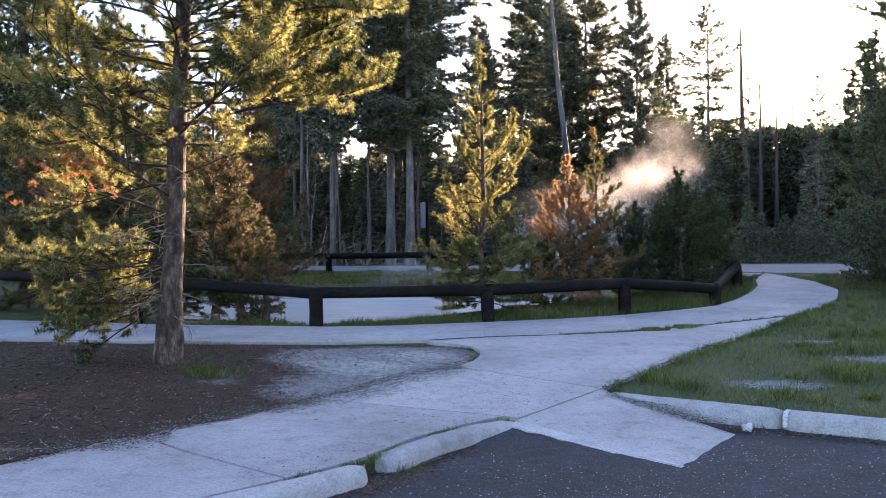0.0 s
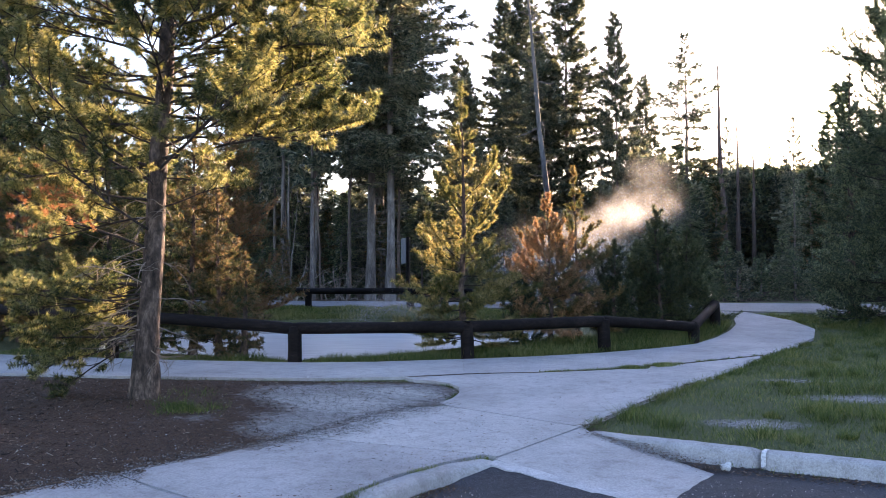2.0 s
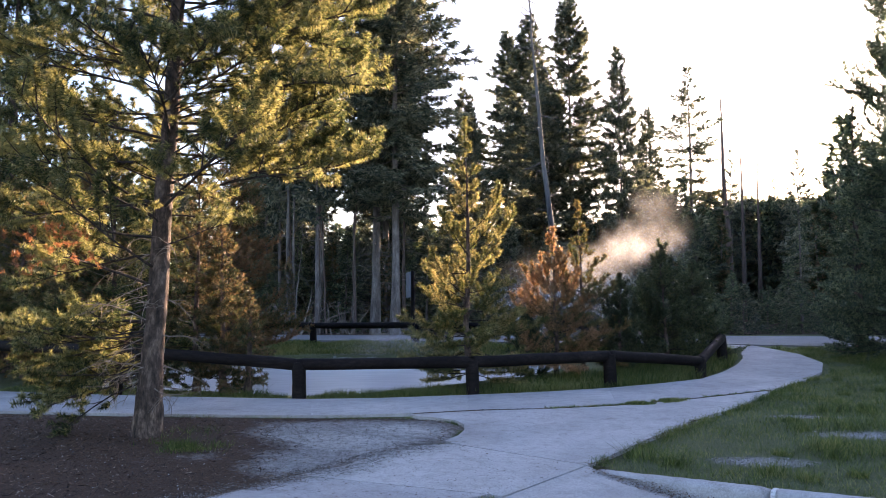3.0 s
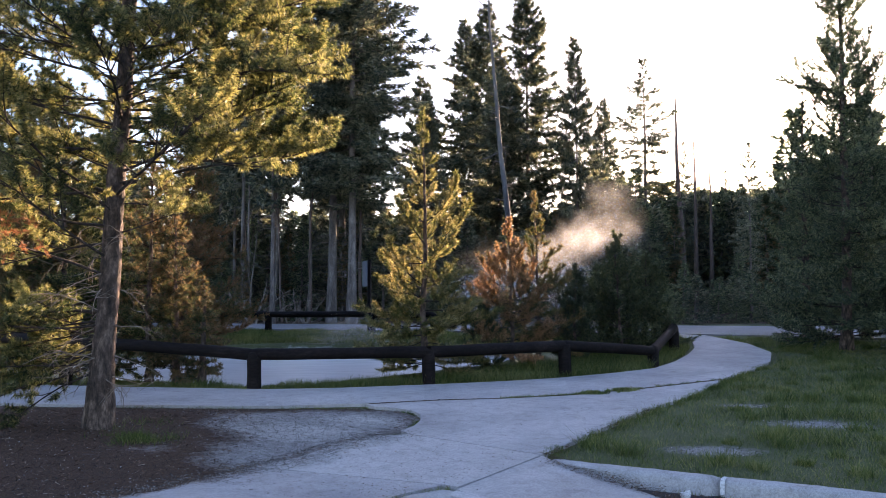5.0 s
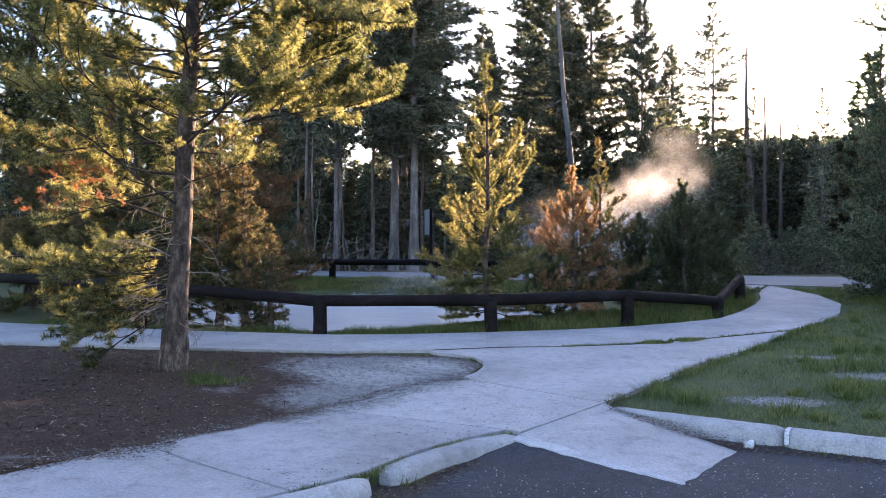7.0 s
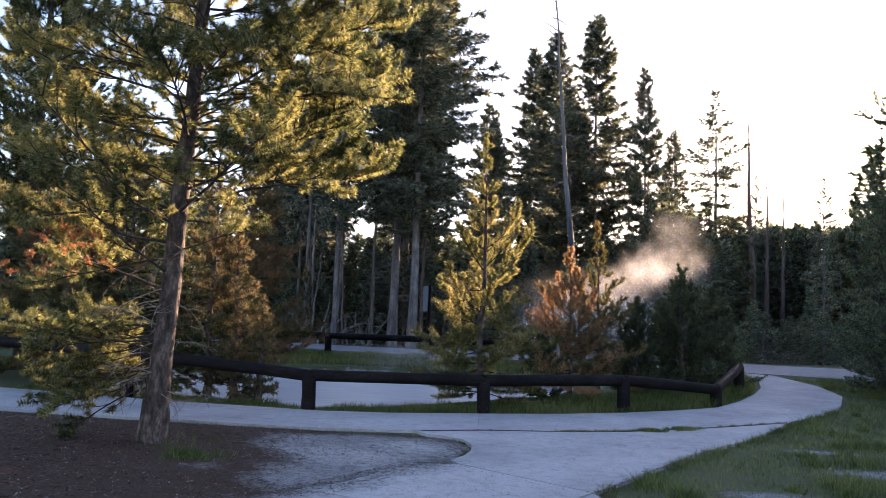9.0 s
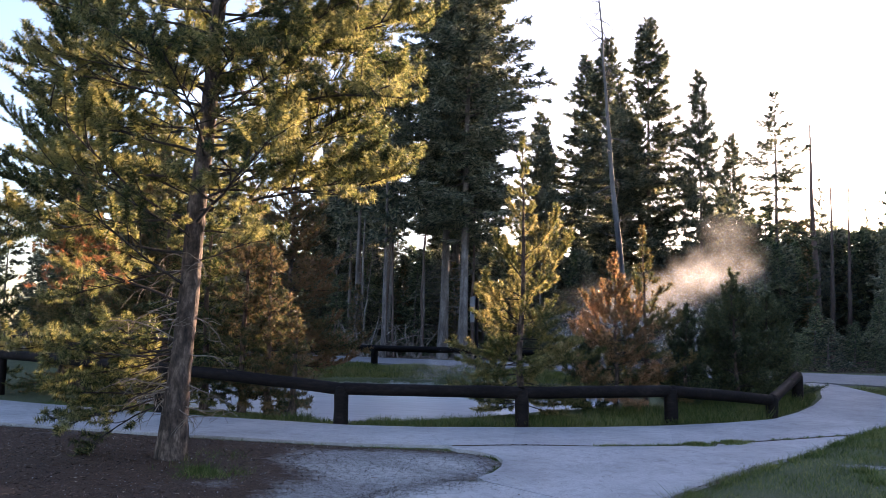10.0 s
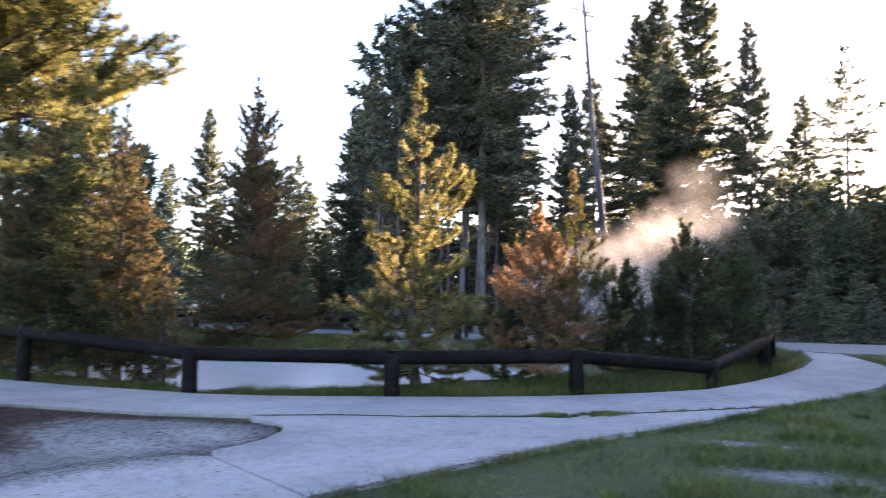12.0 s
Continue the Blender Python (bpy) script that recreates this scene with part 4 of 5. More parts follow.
def plant(ob, x, y, h, wide=1.0):
    # the lane that leads to the parked car stays open
    if x < -10 and y < 54 and abs(x + 0.826 * y - 8.7) < 0.8:
        return None
    # low trees towards the sun: heights set to shade ground, light near crowns
    if -11.0 < x - DRIFT * (y - 12) < 0.4 and HEIGHT[ob.name] < 15 and y > 56:
        across = x - DRIFT * (y - 12)
        h = SLOPE * (y - 12) + (1.0 if across > -2.3 else 0.65) - 0.9 * rng.uniform(0, 1) ** 2
    elif HEIGHT[ob.name] < 15 and 56 < y < 84 and x > 10:
        h *= 1.0 + 0.7 * rng.uniform(0, 1) ** 2
    s = h / HEIGHT[ob.name]
    m = pose(x, y, float(ground_z(x, y)) - 0.1, 0, 0, rng.uniform(0, 360))
    if ob.name not in used:
        used.add(ob.name)
        t = ob
        t.matrix_basis = m
    else:
        t = copy_thing(ob, m)
    t.scale = (s * wide, s * wide, s)
    return t


plant(kinds[0], -11.65, 44.0, 25.0), plant(kinds[0], -10.15, 42.5, 22.0, 1.1), plant(kinds[1], -7.2, 47.0, 12.8, 0.8), plant(kinds[0], -12.8, 50.0, 24.0)
for k, x, y, h, w in [(2, -12.2, 72.5, 20.5, 0.9), (1, -9.0, 72.0, 25.0, 1.0), (1, -6.0, 67.0, 24.5, 1.0), (1, -2.6, 59.7, 23.0, 1.0), (2, 0.9, 57.6, 18.5, 0.66), (2, 2.4, 84.0, 20.5, 0.8), (3, 6.3, 75.4, 21.8, 1.1),
                      (1, -4.6, 61.0, 19.0, 1.0), (3, 9.35, 45.0, 8.9, 0.75), (1, -21.9, 57.4, 21.5, 0.9), (2, -20.7, 50.0, 15.2, 1.0), (2, -21.9, 50.5, 13.8, 0.8), (2, -42.1, 61.2, 17.0, 0.8),
                      (2, -24.5, 44.0, 11.0, 1.0), (4, -17.0, 45.0, 17.0, 0.9), (4, -16.2, 48.0, 18.0, 0.9), (4, -13.5, 40.5, 15.0, 0.8), (4, -18.5, 47.5, 15.0, 0.8), (1, -15.0, 56.0, 21.0, 1.0), (1, -34.0, 52.0, 16.0, 1.0)]:
    plant(kinds[k], x, y, h, w)
for i in range(44):
    x, y = rng.uniform(-56, -12), rng.uniform(48, 84)
    if x > -15 and y < 60:
        continue
    plant(kinds[(4, 5)[i % 2]], x, y, rng.uniform(12, 16) * (0.75 if x < -17 else 1), 0.9)
for i in range(26):
    x, y = -26 + 27 * ((i * 0.618) % 1), rng.uniform(48, 56)
    plant(lows[i % 3], x, y, SLOPE * (y - 7) - 0.75 + rng.uniform(-0.6, 0.35), rng.uniform(0.95, 1.3))
for i in range(62):
    x, y = 0 + 40 * ((i * 0.618) % 1), rng.uniform(58, 76)
    if 7 < x < 13.5:
        y = rng.uniform(84, 92)
    h = SLOPE * (y - 7) - 0.7 + rng.uniform(0, 0.4) + (1.0 if 7 < x < 13.5 else 0)
    plant(lows[i % 3], x, y, h, rng.uniform(1.0, 1.25))
for i in range(96):
    x, y = -26 + 72 * ((i * 0.618) % 1), rng.uniform(66, 92)
    if 7 < x < 13.5:
        y = rng.uniform(86, 96)
    plant(fars[i % 2], x, y, SLOPE * (y - 7) - 0.75 + rng.uniform(-1.2, 0.2), rng.uniform(1.0, 1.4))
for i in range(16):
    plant(lows[i % 3], 0.8 + 7.2 * ((i * 0.618) % 1), rng.uniform(63, 82), rng.uniform(10.0, 12.2), 1.0)
# thickened here, partly out of view, to keep sun off lot and walk
for i in range(40):
    x, y = 14.0 + 18 * ((i * 0.618) % 1), rng.uniform(58, 70)
    plant(lows[i % 3], x, y, rng.uniform(8.2, 9.6), rng.uniform(1.0, 1.25))
for i in range(30):
    plant(fars[i % 2], -72 + 64 * ((i * 0.618) % 1), rng.uniform(84, 100), rng.uniform(8, 12), 1.4)
for i in range(26):
    x, y = rng.uniform(-50, -15), rng.uniform(42, 50)
    plant(lows[i % 3], x, y, rng.uniform(3.0, 7.0), 1.1)
for i in range(16):
    plant(lows[i % 3], rng.uniform(-36, -17), rng.uniform(17, 32), rng.uniform(5, 8), 1.1)
for i in range(30):
    plant(lows[i % 2], 9 + 22 * ((i * 0.618) % 1), rng.uniform(44, 56), rng.uniform(2.2, 4.6), 1.3)
for i in range(22):
    plant(lows[i % 2], 2.5 + 14 * ((i * 0.618) % 1), rng.uniform(39.5, 44), rng.uniform(1.2, 3.0), 1.4)
for i in range(14):
    plant(lows[i % 3], rng.uniform(12, 30), rng.uniform(12, 24), rng.uniform(5, 8), 1.1)
# a row added to block streaks of sun on the bare soil
for i in range(12):
    y = 88 + 3 * ((i * 0.618) % 1)
    plant(fars[i % 2], -7.2 + 0.4 * i + DRIFT * (y - 12), y, 12.5, 0.8)
for x0, y, hh in [(-9.6, 86, 16.5), (-6.3, 90, 14.2), (0.9, 84, 15.0), (2.0, 88, 14.0), (3.6, 80, 13.0)]:
    plant(kinds[3], x0 + DRIFT * (y - 12), y, hh, 0.6)
for i in range(50):
    x = -90 + 190 * ((i * 0.618) % 1)
    plant(fars[i % 2], x, rng.uniform(92, 125), rng.uniform(9, 12), 1.6)


# ---- grass ----
def blades(name, x, y, h, width, seed, label, lift=-0.06):
    rng = np.random.default_rng(seed)
    n = len(x)
    z = ground_z(x, y) + lift
    a = rng.uniform(0, 6.28, n)
    side = np.stack([np.cos(a), np.sin(a), np.zeros(n)], 1) * width
    bend = np.stack([rng.normal(0, 0.55, n), rng.normal(0, 0.55, n), np.ones(n)], 1) * h[:, None]
    base = np.stack([x, y, z], 1)
    v = np.stack([base - side, base + side, base + bend], 1).reshape(-1, 3)
    return tagged(part(name, mesh_np(name, v, np.arange(len(v)).reshape(-1, 3), M_GRASS), None), label, "grass", kind="stuff")


LAWN = [(1.39, 10.33), (1.77, 11.25), (2.26, 12.46), (2.71, 13.44), (3.2, 14.41), (4.26, 17.4), (5.15, 19.5), (5.8, 20.9), (6.2, 22.7), (6.25, 24.7), (5.9, 26.3), (5.3, 28), (12, 26), (16, 20), (18.61, 2.52), (10.31, 6.31), (3.95, 9.35), (3.1, 9.67), (2.39, 9.94)]


def scatter(poly, n, seed):
    rng = np.random.default_rng(seed)
    a = np.array(poly)
    x, y = rng.uniform(a[:, 0].min(), a[:, 0].max(), n * 3), rng.uniform(a[:, 1].min(), a[:, 1].max(), n * 3)
    ok = inside(poly, x, y)
    return x[ok][:n], y[ok][:n]


def clump(x, y, f=1.3, s=0.0):
    return np.array([noise.noise((a * f, b * f, s)) + 0.5 * noise.noise((a * f * 3, b * f * 3, s)) for a, b in zip(x, y)])


x, y = scatter(LAWN, 150000, 1)
q = clump(x, y)
bareness = np.max([1 - np.hypot((x - a) / (c * 1.15), (y - b) / (e * 1.15)) for a, b, c, e in BARE], 0)
keep = (bareness + 0.5 * q + 0.3 * np.random.default_rng(2).normal(0, 1, len(x)) < 0.2) & (q > -0.7 + np.random.default_rng(3).uniform(-0.4, 0.4, len(x)))
x, y, q = x[keep], y[keep], q[keep]
blades("grass", x, y, np.clip(0.055 + 0.04 * q, 0.03, 0.1) * np.random.default_rng(4).uniform(0.6, 1.4, len(x)), 0.0055, 2, "short green lawn grass with bare patches")
crng = np.random.default_rng(12)
cx, cy = scatter(LAWN, 760, 13)
ok = (np.max([1 - np.hypot((cx - a) / (c * 1.2), (cy - b) / (e * 1.2)) for a, b, c, e in BARE], 0) < 0) & (clump(cx, cy, 0.5, 2.0) > -0.15)
cx, cy = cx[ok], cy[ok]
rad = 0.07 + 0.25 * crng.uniform(0, 1, len(cx)) ** 2.5
which = np.repeat(np.arange(len(cx)), 200)
off = crng.normal(0, 0.55, (len(which), 2)) * rad[which][:, None]
tx, ty = cx[which] + off[:, 0], cy[which] + off[:, 1]
keep = inside(LAWN, tx, ty)
tx, ty, which, off = tx[keep], ty[keep], which[keep], off[keep]
th = (0.06 + 0.55 * rad[which]) * crng.uniform(0.5, 1.25, len(tx))
blades("grass_tufts", tx, ty, th, 0.0045, 14, "taller tufts of grass in the lawn")
BANK = [(-11.4, 16.0), (-8.4, 15.6), (-6.5, 15.4), (-3.85, 15.35), (-2.7, 15.65), (-1.2, 16.4), (0.2, 17.15), (1.27, 17.9), (2.3, 18.85), (3.05, 19.8), (3.55, 21.2), (4.0, 22.7), (4.3, 24.4), (4.4, 26.5), (2, 27), (0, 25.3), (1.8, 23.0), (1.2, 21.0), (-0.5, 19.1), (-2.2, 17.9), (-3.3, 16.75), (-4.6, 16.0), (-6.0, 16.6), (-7.6, 16.85), (-9.4, 17.05), (-11.4, 17.5)]
x, y = scatter(BANK, 60000, 5)
q = clump(x, y, 0.9, 4.0)
blades("grass", x, y, np.clip(0.13 + 0.16 * q + 0.02 * (x + 2), 0.05, 0.4) * np.random.default_rng(6).uniform(0.6, 1.3, len(x)), 0.006, 7, "tall green grass under the log fence")
FAR_BANK = [(-16, 21), (-13, 24), (-8, 25.3), (-4, 25.9), (0.2, 25.3), (4, 27), (4, 28.8), (-9, 31.2), (-20, 33)]
x, y = scatter(FAR_BANK, 60000, 8)
q = clump(x, y, 0.7, 7.0)
blades("grass", x, y, np.clip(0.12 + 0.22 * q, 0.04, 0.45), 0.009, 9, "green grass on the far bank of the pool")


# ---- steam ----
def steam_mat(puffs):
    """Thin droplets: how much of the light they catch follows the cloud's density at each place."""
    m, n, l, b = mat("steam_droplets")
    n.remove(b)
    pos = object_coord(n, True)
    warp = n.new("ShaderNodeTexNoise")
    warp.inputs["Scale"].default_value, warp.inputs["Detail"].default_value = 0.9, 4.0
    l.new(pos, warp.inputs["Vector"])
    off = n.new("ShaderNodeVectorMath")
    off.operation = "MULTIPLY_ADD"
    off.inputs[1].default_value, off.inputs[2].default_value = (1.5, 1.5, 1.5), (-0.75, -0.75, -0.75)
    l.new(warp.outputs["Color"], off.inputs[0])
    place = n.new("ShaderNodeVectorMath")
    l.new(pos, place.inputs[0]), l.new(off.outputs[0], place.inputs[1])
    total = None
    for c, r, k in puffs:
        d = n.new("ShaderNodeVectorMath")
        d.operation = "SUBTRACT"
        d.inputs[1].default_value = c
        l.new(place.outputs[0], d.inputs[0])
        sc = n.new("ShaderNodeVectorMath")
        sc.operation = "DIVIDE"
        sc.inputs[1].default_value = r
        l.new(d.outputs[0], sc.inputs[0])
        ln = n.new("ShaderNodeVectorMath")
        ln.operation = "LENGTH"
        l.new(sc.outputs[0], ln.inputs[0])
        f = n.new("ShaderNodeMapRange")
        f.interpolation_type = "SMOOTHSTEP"
        f.inputs["From Min"].default_value, f.inputs["From Max"].default_value = 1.0, 0.0
        f.inputs["To Min"].default_value, f.inputs["To Max"].default_value = 0.0, k
        l.new(ln.outputs["Value"], f.inputs["Value"])
        if total is None:
            total = f.outputs[0]
        else:
            a = n.new("ShaderNodeMath")
            a.use_clamp = True
            l.new(total, a.inputs[0]), l.new(f.outputs[0], a.inputs[1])
            total = a.outputs[0]
    wisps = ramp(n, l, noise_tex(n, l, pos, 2.2, 6, 0.6), [(0.35, (0.35, 0.35, 0.35)), (0.62, (1, 1, 1))])
    mul = n.new("ShaderNodeMath")
    mul.operation = "MULTIPLY"
    l.new(total, mul.inputs[0]), l.new(wisps, mul.inputs[1])
    df, tr, both = n.new("ShaderNodeBsdfDiffuse"), n.new("ShaderNodeBsdfTranslucent"), n.new("ShaderNodeMixShader")
    df.inputs["Color"].default_value, tr.inputs["Color"].default_value = (0.8, 0.8, 0.8, 1), (0.8, 0.8, 0.8, 1)
    both.inputs[0].default_value = 0.6
    l.new(df.outputs[0], both.inputs[1]), l.new(tr.outputs[0], both.inputs[2])
    clear, mx = n.new("ShaderNodeBsdfTransparent"), n.new("ShaderNodeMixShader")
    l.new(mul.outputs[0], mx.inputs[0]), l.new(clear.outputs[0], mx.inputs[1]), l.new(both.outputs[0], mx.inputs[2])
    l.new(mx.outputs[0], n["Material Output"].inputs["Surface"])
    return m


PUFFS = [((1.6, 24.2, 3.3), (0.9, 1.6, 0.8), 0.18), ((0.8, 24.0, 2.7), (1.1, 1.6, 0.9), 0.16), ((2.4, 24.4, 3.3), (1.2, 1.6, 0.8), 0.1), ((1.2, 24.0, 2.0), (1.5, 1.6, 1.0), 0.14), ((-0.5, 23.6, 1.9), (1.9, 1.6, 1.4), 0.17), ((2.3, 24.3, 4.3), (1.0, 1.6, 0.8), 0.04), ((-4.6, 25.0, 0.7), (2.2, 2.0, 0.6), 0.12)]
fold = []
for k in range(5):
    line = np.linspace(-7.5, 4.8, 60)[::1 if k % 2 == 0 else -1]
    fold += [(u, 23.5 + 0.3 * k, k) for u in line]
fold = np.array(fold)
U, W = np.meshgrid(fold[:, 0], np.linspace(0.35, 6.2, 34))
K = np.broadcast_to(fold[:, 2], U.shape)
V = np.broadcast_to(fold[:, 1], U.shape) + 0.25 * np.sin(U * 1.3 + K * 2.1) + 0.2 * np.sin(W * 1.7 + K)
si = np.arange(U.size).reshape(U.shape)
tagged(part("steam", mesh_np("steam", np.stack([U, V, W], -1).reshape(-1, 3), np.stack([si[:-1, :-1], si[:-1, 1:], si[1:, 1:], si[1:, :-1]], -1).reshape(-1, 4), steam_mat(PUFFS), True), None), "drifting sunlit steam over the hot spring", "steam", kind="stuff")


# ---- small things ----
def bits(name, x, y, z, length, width, material, label, category, seed, flat=0.25):
    """Loose slivers lying on the ground."""
    rng = np.random.default_rng(seed)
    n = len(x)
    a = rng.uniform(0, 6.28, n)
    ln = length * rng.uniform(0.4, 1.5, n)
    d = np.stack([np.cos(a) * ln, np.sin(a) * ln, rng.normal(0, flat, n) * ln], 1)
    s = np.stack([-np.sin(a) * width, np.cos(a) * width, rng.normal(0, 0.3, n) * width], 1) * rng.uniform(0.5, 1.6, (n, 1))
    p = np.stack([x, y, z], 1)
    v = np.stack([p - d / 2 - s, p - d / 2 + s, p + d / 2 + s * 0.5, p + d / 2 - s * 0.5], 1).reshape(-1, 3)
    return tagged(part(name, mesh_np(name, v, np.arange(len(v)).reshape(-1, 4), material), None), label, category, kind="stuff")


def pebbles(name, x, y, z, size, material, label, seed):
    rng = np.random.default_rng(seed)
    n = len(x)
    base = np.array([(1, 0, 0), (-1, 0, 0), (0, 1, 0), (0, -1, 0), (0, 0, 1), (0, 0, -1)], float)
    tri = np.array([(0, 2, 4), (2, 1, 4), (1, 3, 4), (3, 0, 4), (2, 0, 5), (1, 2, 5), (3, 1, 5), (0, 3, 5)])
    s = size * rng.uniform(0.4, 1.0, (n, 1, 1)) * rng.uniform(0.6, 1.3, (n, 6, 1)) * np.array([1, 1, 0.6])
    a = rng.uniform(0, 6.28, n)
    c, q = np.cos(a)[:, None], np.sin(a)[:, None]
    v = base[None] * s
    v = np.stack([v[..., 0] * c - v[..., 1] * q, v[..., 0] * q + v[..., 1] * c, v[..., 2]], -1) + np.stack([x, y, z + size * 0.15], 1)[:, None]
    f = (tri[None] + 6 * np.arange(n)[:, None, None]).reshape(-1, 3)
    return tagged(part(name, mesh_np(name, v.reshape(-1, 3), f, material), None), label, "gravel", kind="stuff")


def soil_z(x, y):
    d = edge_distance(SOIL, x, y)
    return ground_z(x, y) - 0.05 + np.where(d > 0.15, 0.03 * np.clip(d / 0.8, 0, 1), 0)


x, y = scatter(SOIL, 52000, 21)
gd = edge_distance(GRAVEL, x, y)
keep = (gd < 0.2) | (np.random.default_rng(1).uniform(0, 1, len(x)) < 0.12)
x, y = x[keep], y[keep]
bits("needle_litter", x, y, soil_z(x, y) + 0.012, 0.055, 0.0042, M_LITTER, "brown pine needles, bark chips and twigs on bare soil", "litter", 22)
x, y = scatter(SOIL, 4200, 23)
bits("wood_chips", x, y, soil_z(x, y) + 0.015, 0.028, 0.005, M_LITTER, "pale wood chips and cone scales on the soil", "litter", 24)
x, y = scatter(SOIL, 5000, 25)
pebbles("gravel", x, y, soil_z(x, y) + 0.008, 0.011, M_GRIT, "small pale pebbles on the bare soil", 26)
EDGE_WALK = [(-3.16, 5.78), (-0.71, 6.31), (0, 8.2), (0.59, 8.92), (1.22, 10.28), (-0.52, 11.29), (-1.26, 10.54), (-1.72, 9.49), (-2.6, 7.19)]
x, y = scatter(EDGE_WALK, 1700, 27)
bits("blown_litter", x, y, ground_z(x, y) + 0.004, 0.02, 0.0035, M_LITTER, "dark needles and crumbs of bark blown over the concrete", "litter", 28, 0.05)
LOTNEAR = [(0, 7.37), (0.71, 8.56), (2.02, 7.67), (2.67, 9.03), (6.76, 7.26), (10.31, 5.36), (6.76, 3.46), (-0.12, 3.46)]
x, y = scatter(LOTNEAR, 7000, 29)
pebbles("grit", x, y, np.full(len(x), -0.399), 0.009, M_GRIT, "loose grit on the asphalt", 30)
RAMP = [(0.71, 8.74), (1.33, 10.2), (2.55, 9.07), (2.08, 7.85)]
x, y = scatter(RAMP, 330, 32)
ru = np.clip(((x - 0.61) * 1.41 + (y - 8.74) * -0.92) / (1.41 ** 2 + -0.92 ** 2), 0, 1)
pebbles("grit", x, y, -0.265 - 0.125 * np.clip(ru, 0, 1), 0.009, M_GRIT, "dark grit scattered over the concrete ramp", 33)


def along(line, n, spread, seed):
    rng = np.random.default_rng(seed)
    p = np.array(line, float)
    seg = np.linalg.norm(np.diff(p, axis=0), axis=1)
    t = np.concatenate([[0], np.cumsum(seg)])
    u = rng.uniform(0, t[-1], n)
    return np.interp(u, t, p[:, 0]) + rng.normal(0, spread, n), np.interp(u, t, p[:, 1]) + rng.normal(0, spread, n)


def weeds(line, n, spread, h, seed, label, lift=-0.03, width=0.004):
    x, y = along(line, n, spread, seed)
    k = clump(x, y, 2.2, seed)
    ok = k > -0.15
    x, y = x[ok], y[ok]
    return blades("weeds", x, y, h * np.random.default_rng(seed).uniform(0.3, 1.2, len(x)), width, seed, label, lift)


weeds([(0.4, 14.27), (1.5, 14.92), (2.7, 16.07), (4.2, 17.63)], 2600, 0.02, 0.05, 41, "weeds growing from the crack in the walk", -0.01, 0.007)
weeds([(1.75, 15.1), (2.45, 15.8)], 2600, 0.08, 0.05, 42, "low grey-green weeds spreading over the crack", 0.0, 0.008)
weeds([(0.53, 8.8), (0.19, 8.44), (-0.12, 7.85), (-0.33, 6.96), (-0.71, 6.37)], 1300, 0.025, 0.06, 43, "grass tufts between the kerb and the walk")
weeds([(-0.12, 7.14), (-0.21, 6.9)], 700, 0.09, 0.09, 44, "grass clump in the broken gap of the kerb", -0.13)
weeds([(0.38, 8.5), (0.12, 8.09), (0, 7.61), (-0.12, 7.14)], 900, 0.06, 0.05, 45, "weeds and debris at the foot of the kerb", -0.15)
weeds([(1.38, 10.2), (2.3, 9.67), (2.83, 9.4), (3.67, 9.07), (4.86, 8.5)], 380, 0.05, 0.07, 46, "grass growing at the foot of the kerb", -0.15)
weeds([(-1.58, 13.34), (-1.06, 13.23), (-0.79, 13.05), (-0.59, 12.71), (-0.51, 12.26), (-0.52, 11.84)], 900, 0.03, 0.05, 47, "grass fringe along the edge of the bare soil", -0.05)
weeds([(-6, 12.6), (-4.48, 12.83), (-3.02, 13.08), (-1.8, 13.28)], 1500, 0.03, 0.06, 48, "grass fringe between soil and walk", -0.06)
weeds([(-3.78, 10.14), (-3.3, 10.46)], 1600, 0.16, 0.12, 49, "clump of green grass on the bare soil", -0.03)
weeds([(-4.33, 10.98), (-3.85, 11.38)], 300, 0.15, 0.14, 50, "thin grass at the foot of the pine", -0.03)
weeds([(1.35, 10.46), (1.77, 11.29), (2.26, 12.49), (2.72, 13.46), (3.2, 14.4), (4.25, 17.4), (5.1, 19.4), (5.8, 20.9)], 7000, 0.07, 0.09, 51, "ragged grass along the edge of the walk", -0.04)

# sand and crumbs washed from the soil over the edge of the concrete
SPILL = [(-0.74, 11.37), (-1.06, 10.88), (-1.3, 10.37), (-1.43, 9.85), (-1.85, 9.4), (-2.06, 8.77), (-2.36, 7.85), (-2.65, 7.06), (-2.93, 6.07)]
x, y = along(SPILL, 9000, 0.16, 71)
x, y = x + np.abs(np.random.default_rng(72).normal(0, 0.16, len(x))), y
ok = clump(x, y, 1.6, 9.0) > -0.2
x, y = x[ok], y[ok]
pebbles("sand", x, y, ground_z(x, y) + 0.0005, 0.009, M_GRIT, "sand and grit washed over the edge of the concrete", 73)
x, y = along(SPILL, 1500, 0.22, 74)
x = x + np.abs(np.random.default_rng(75).normal(0, 0.1, len(x)))
bits("blown_litter", x, y, ground_z(x, y) + 0.006, 0.03, 0.004, M_LITTER, "brown needles and bark crumbs along the edge of the concrete", "litter", 76, 0.08)

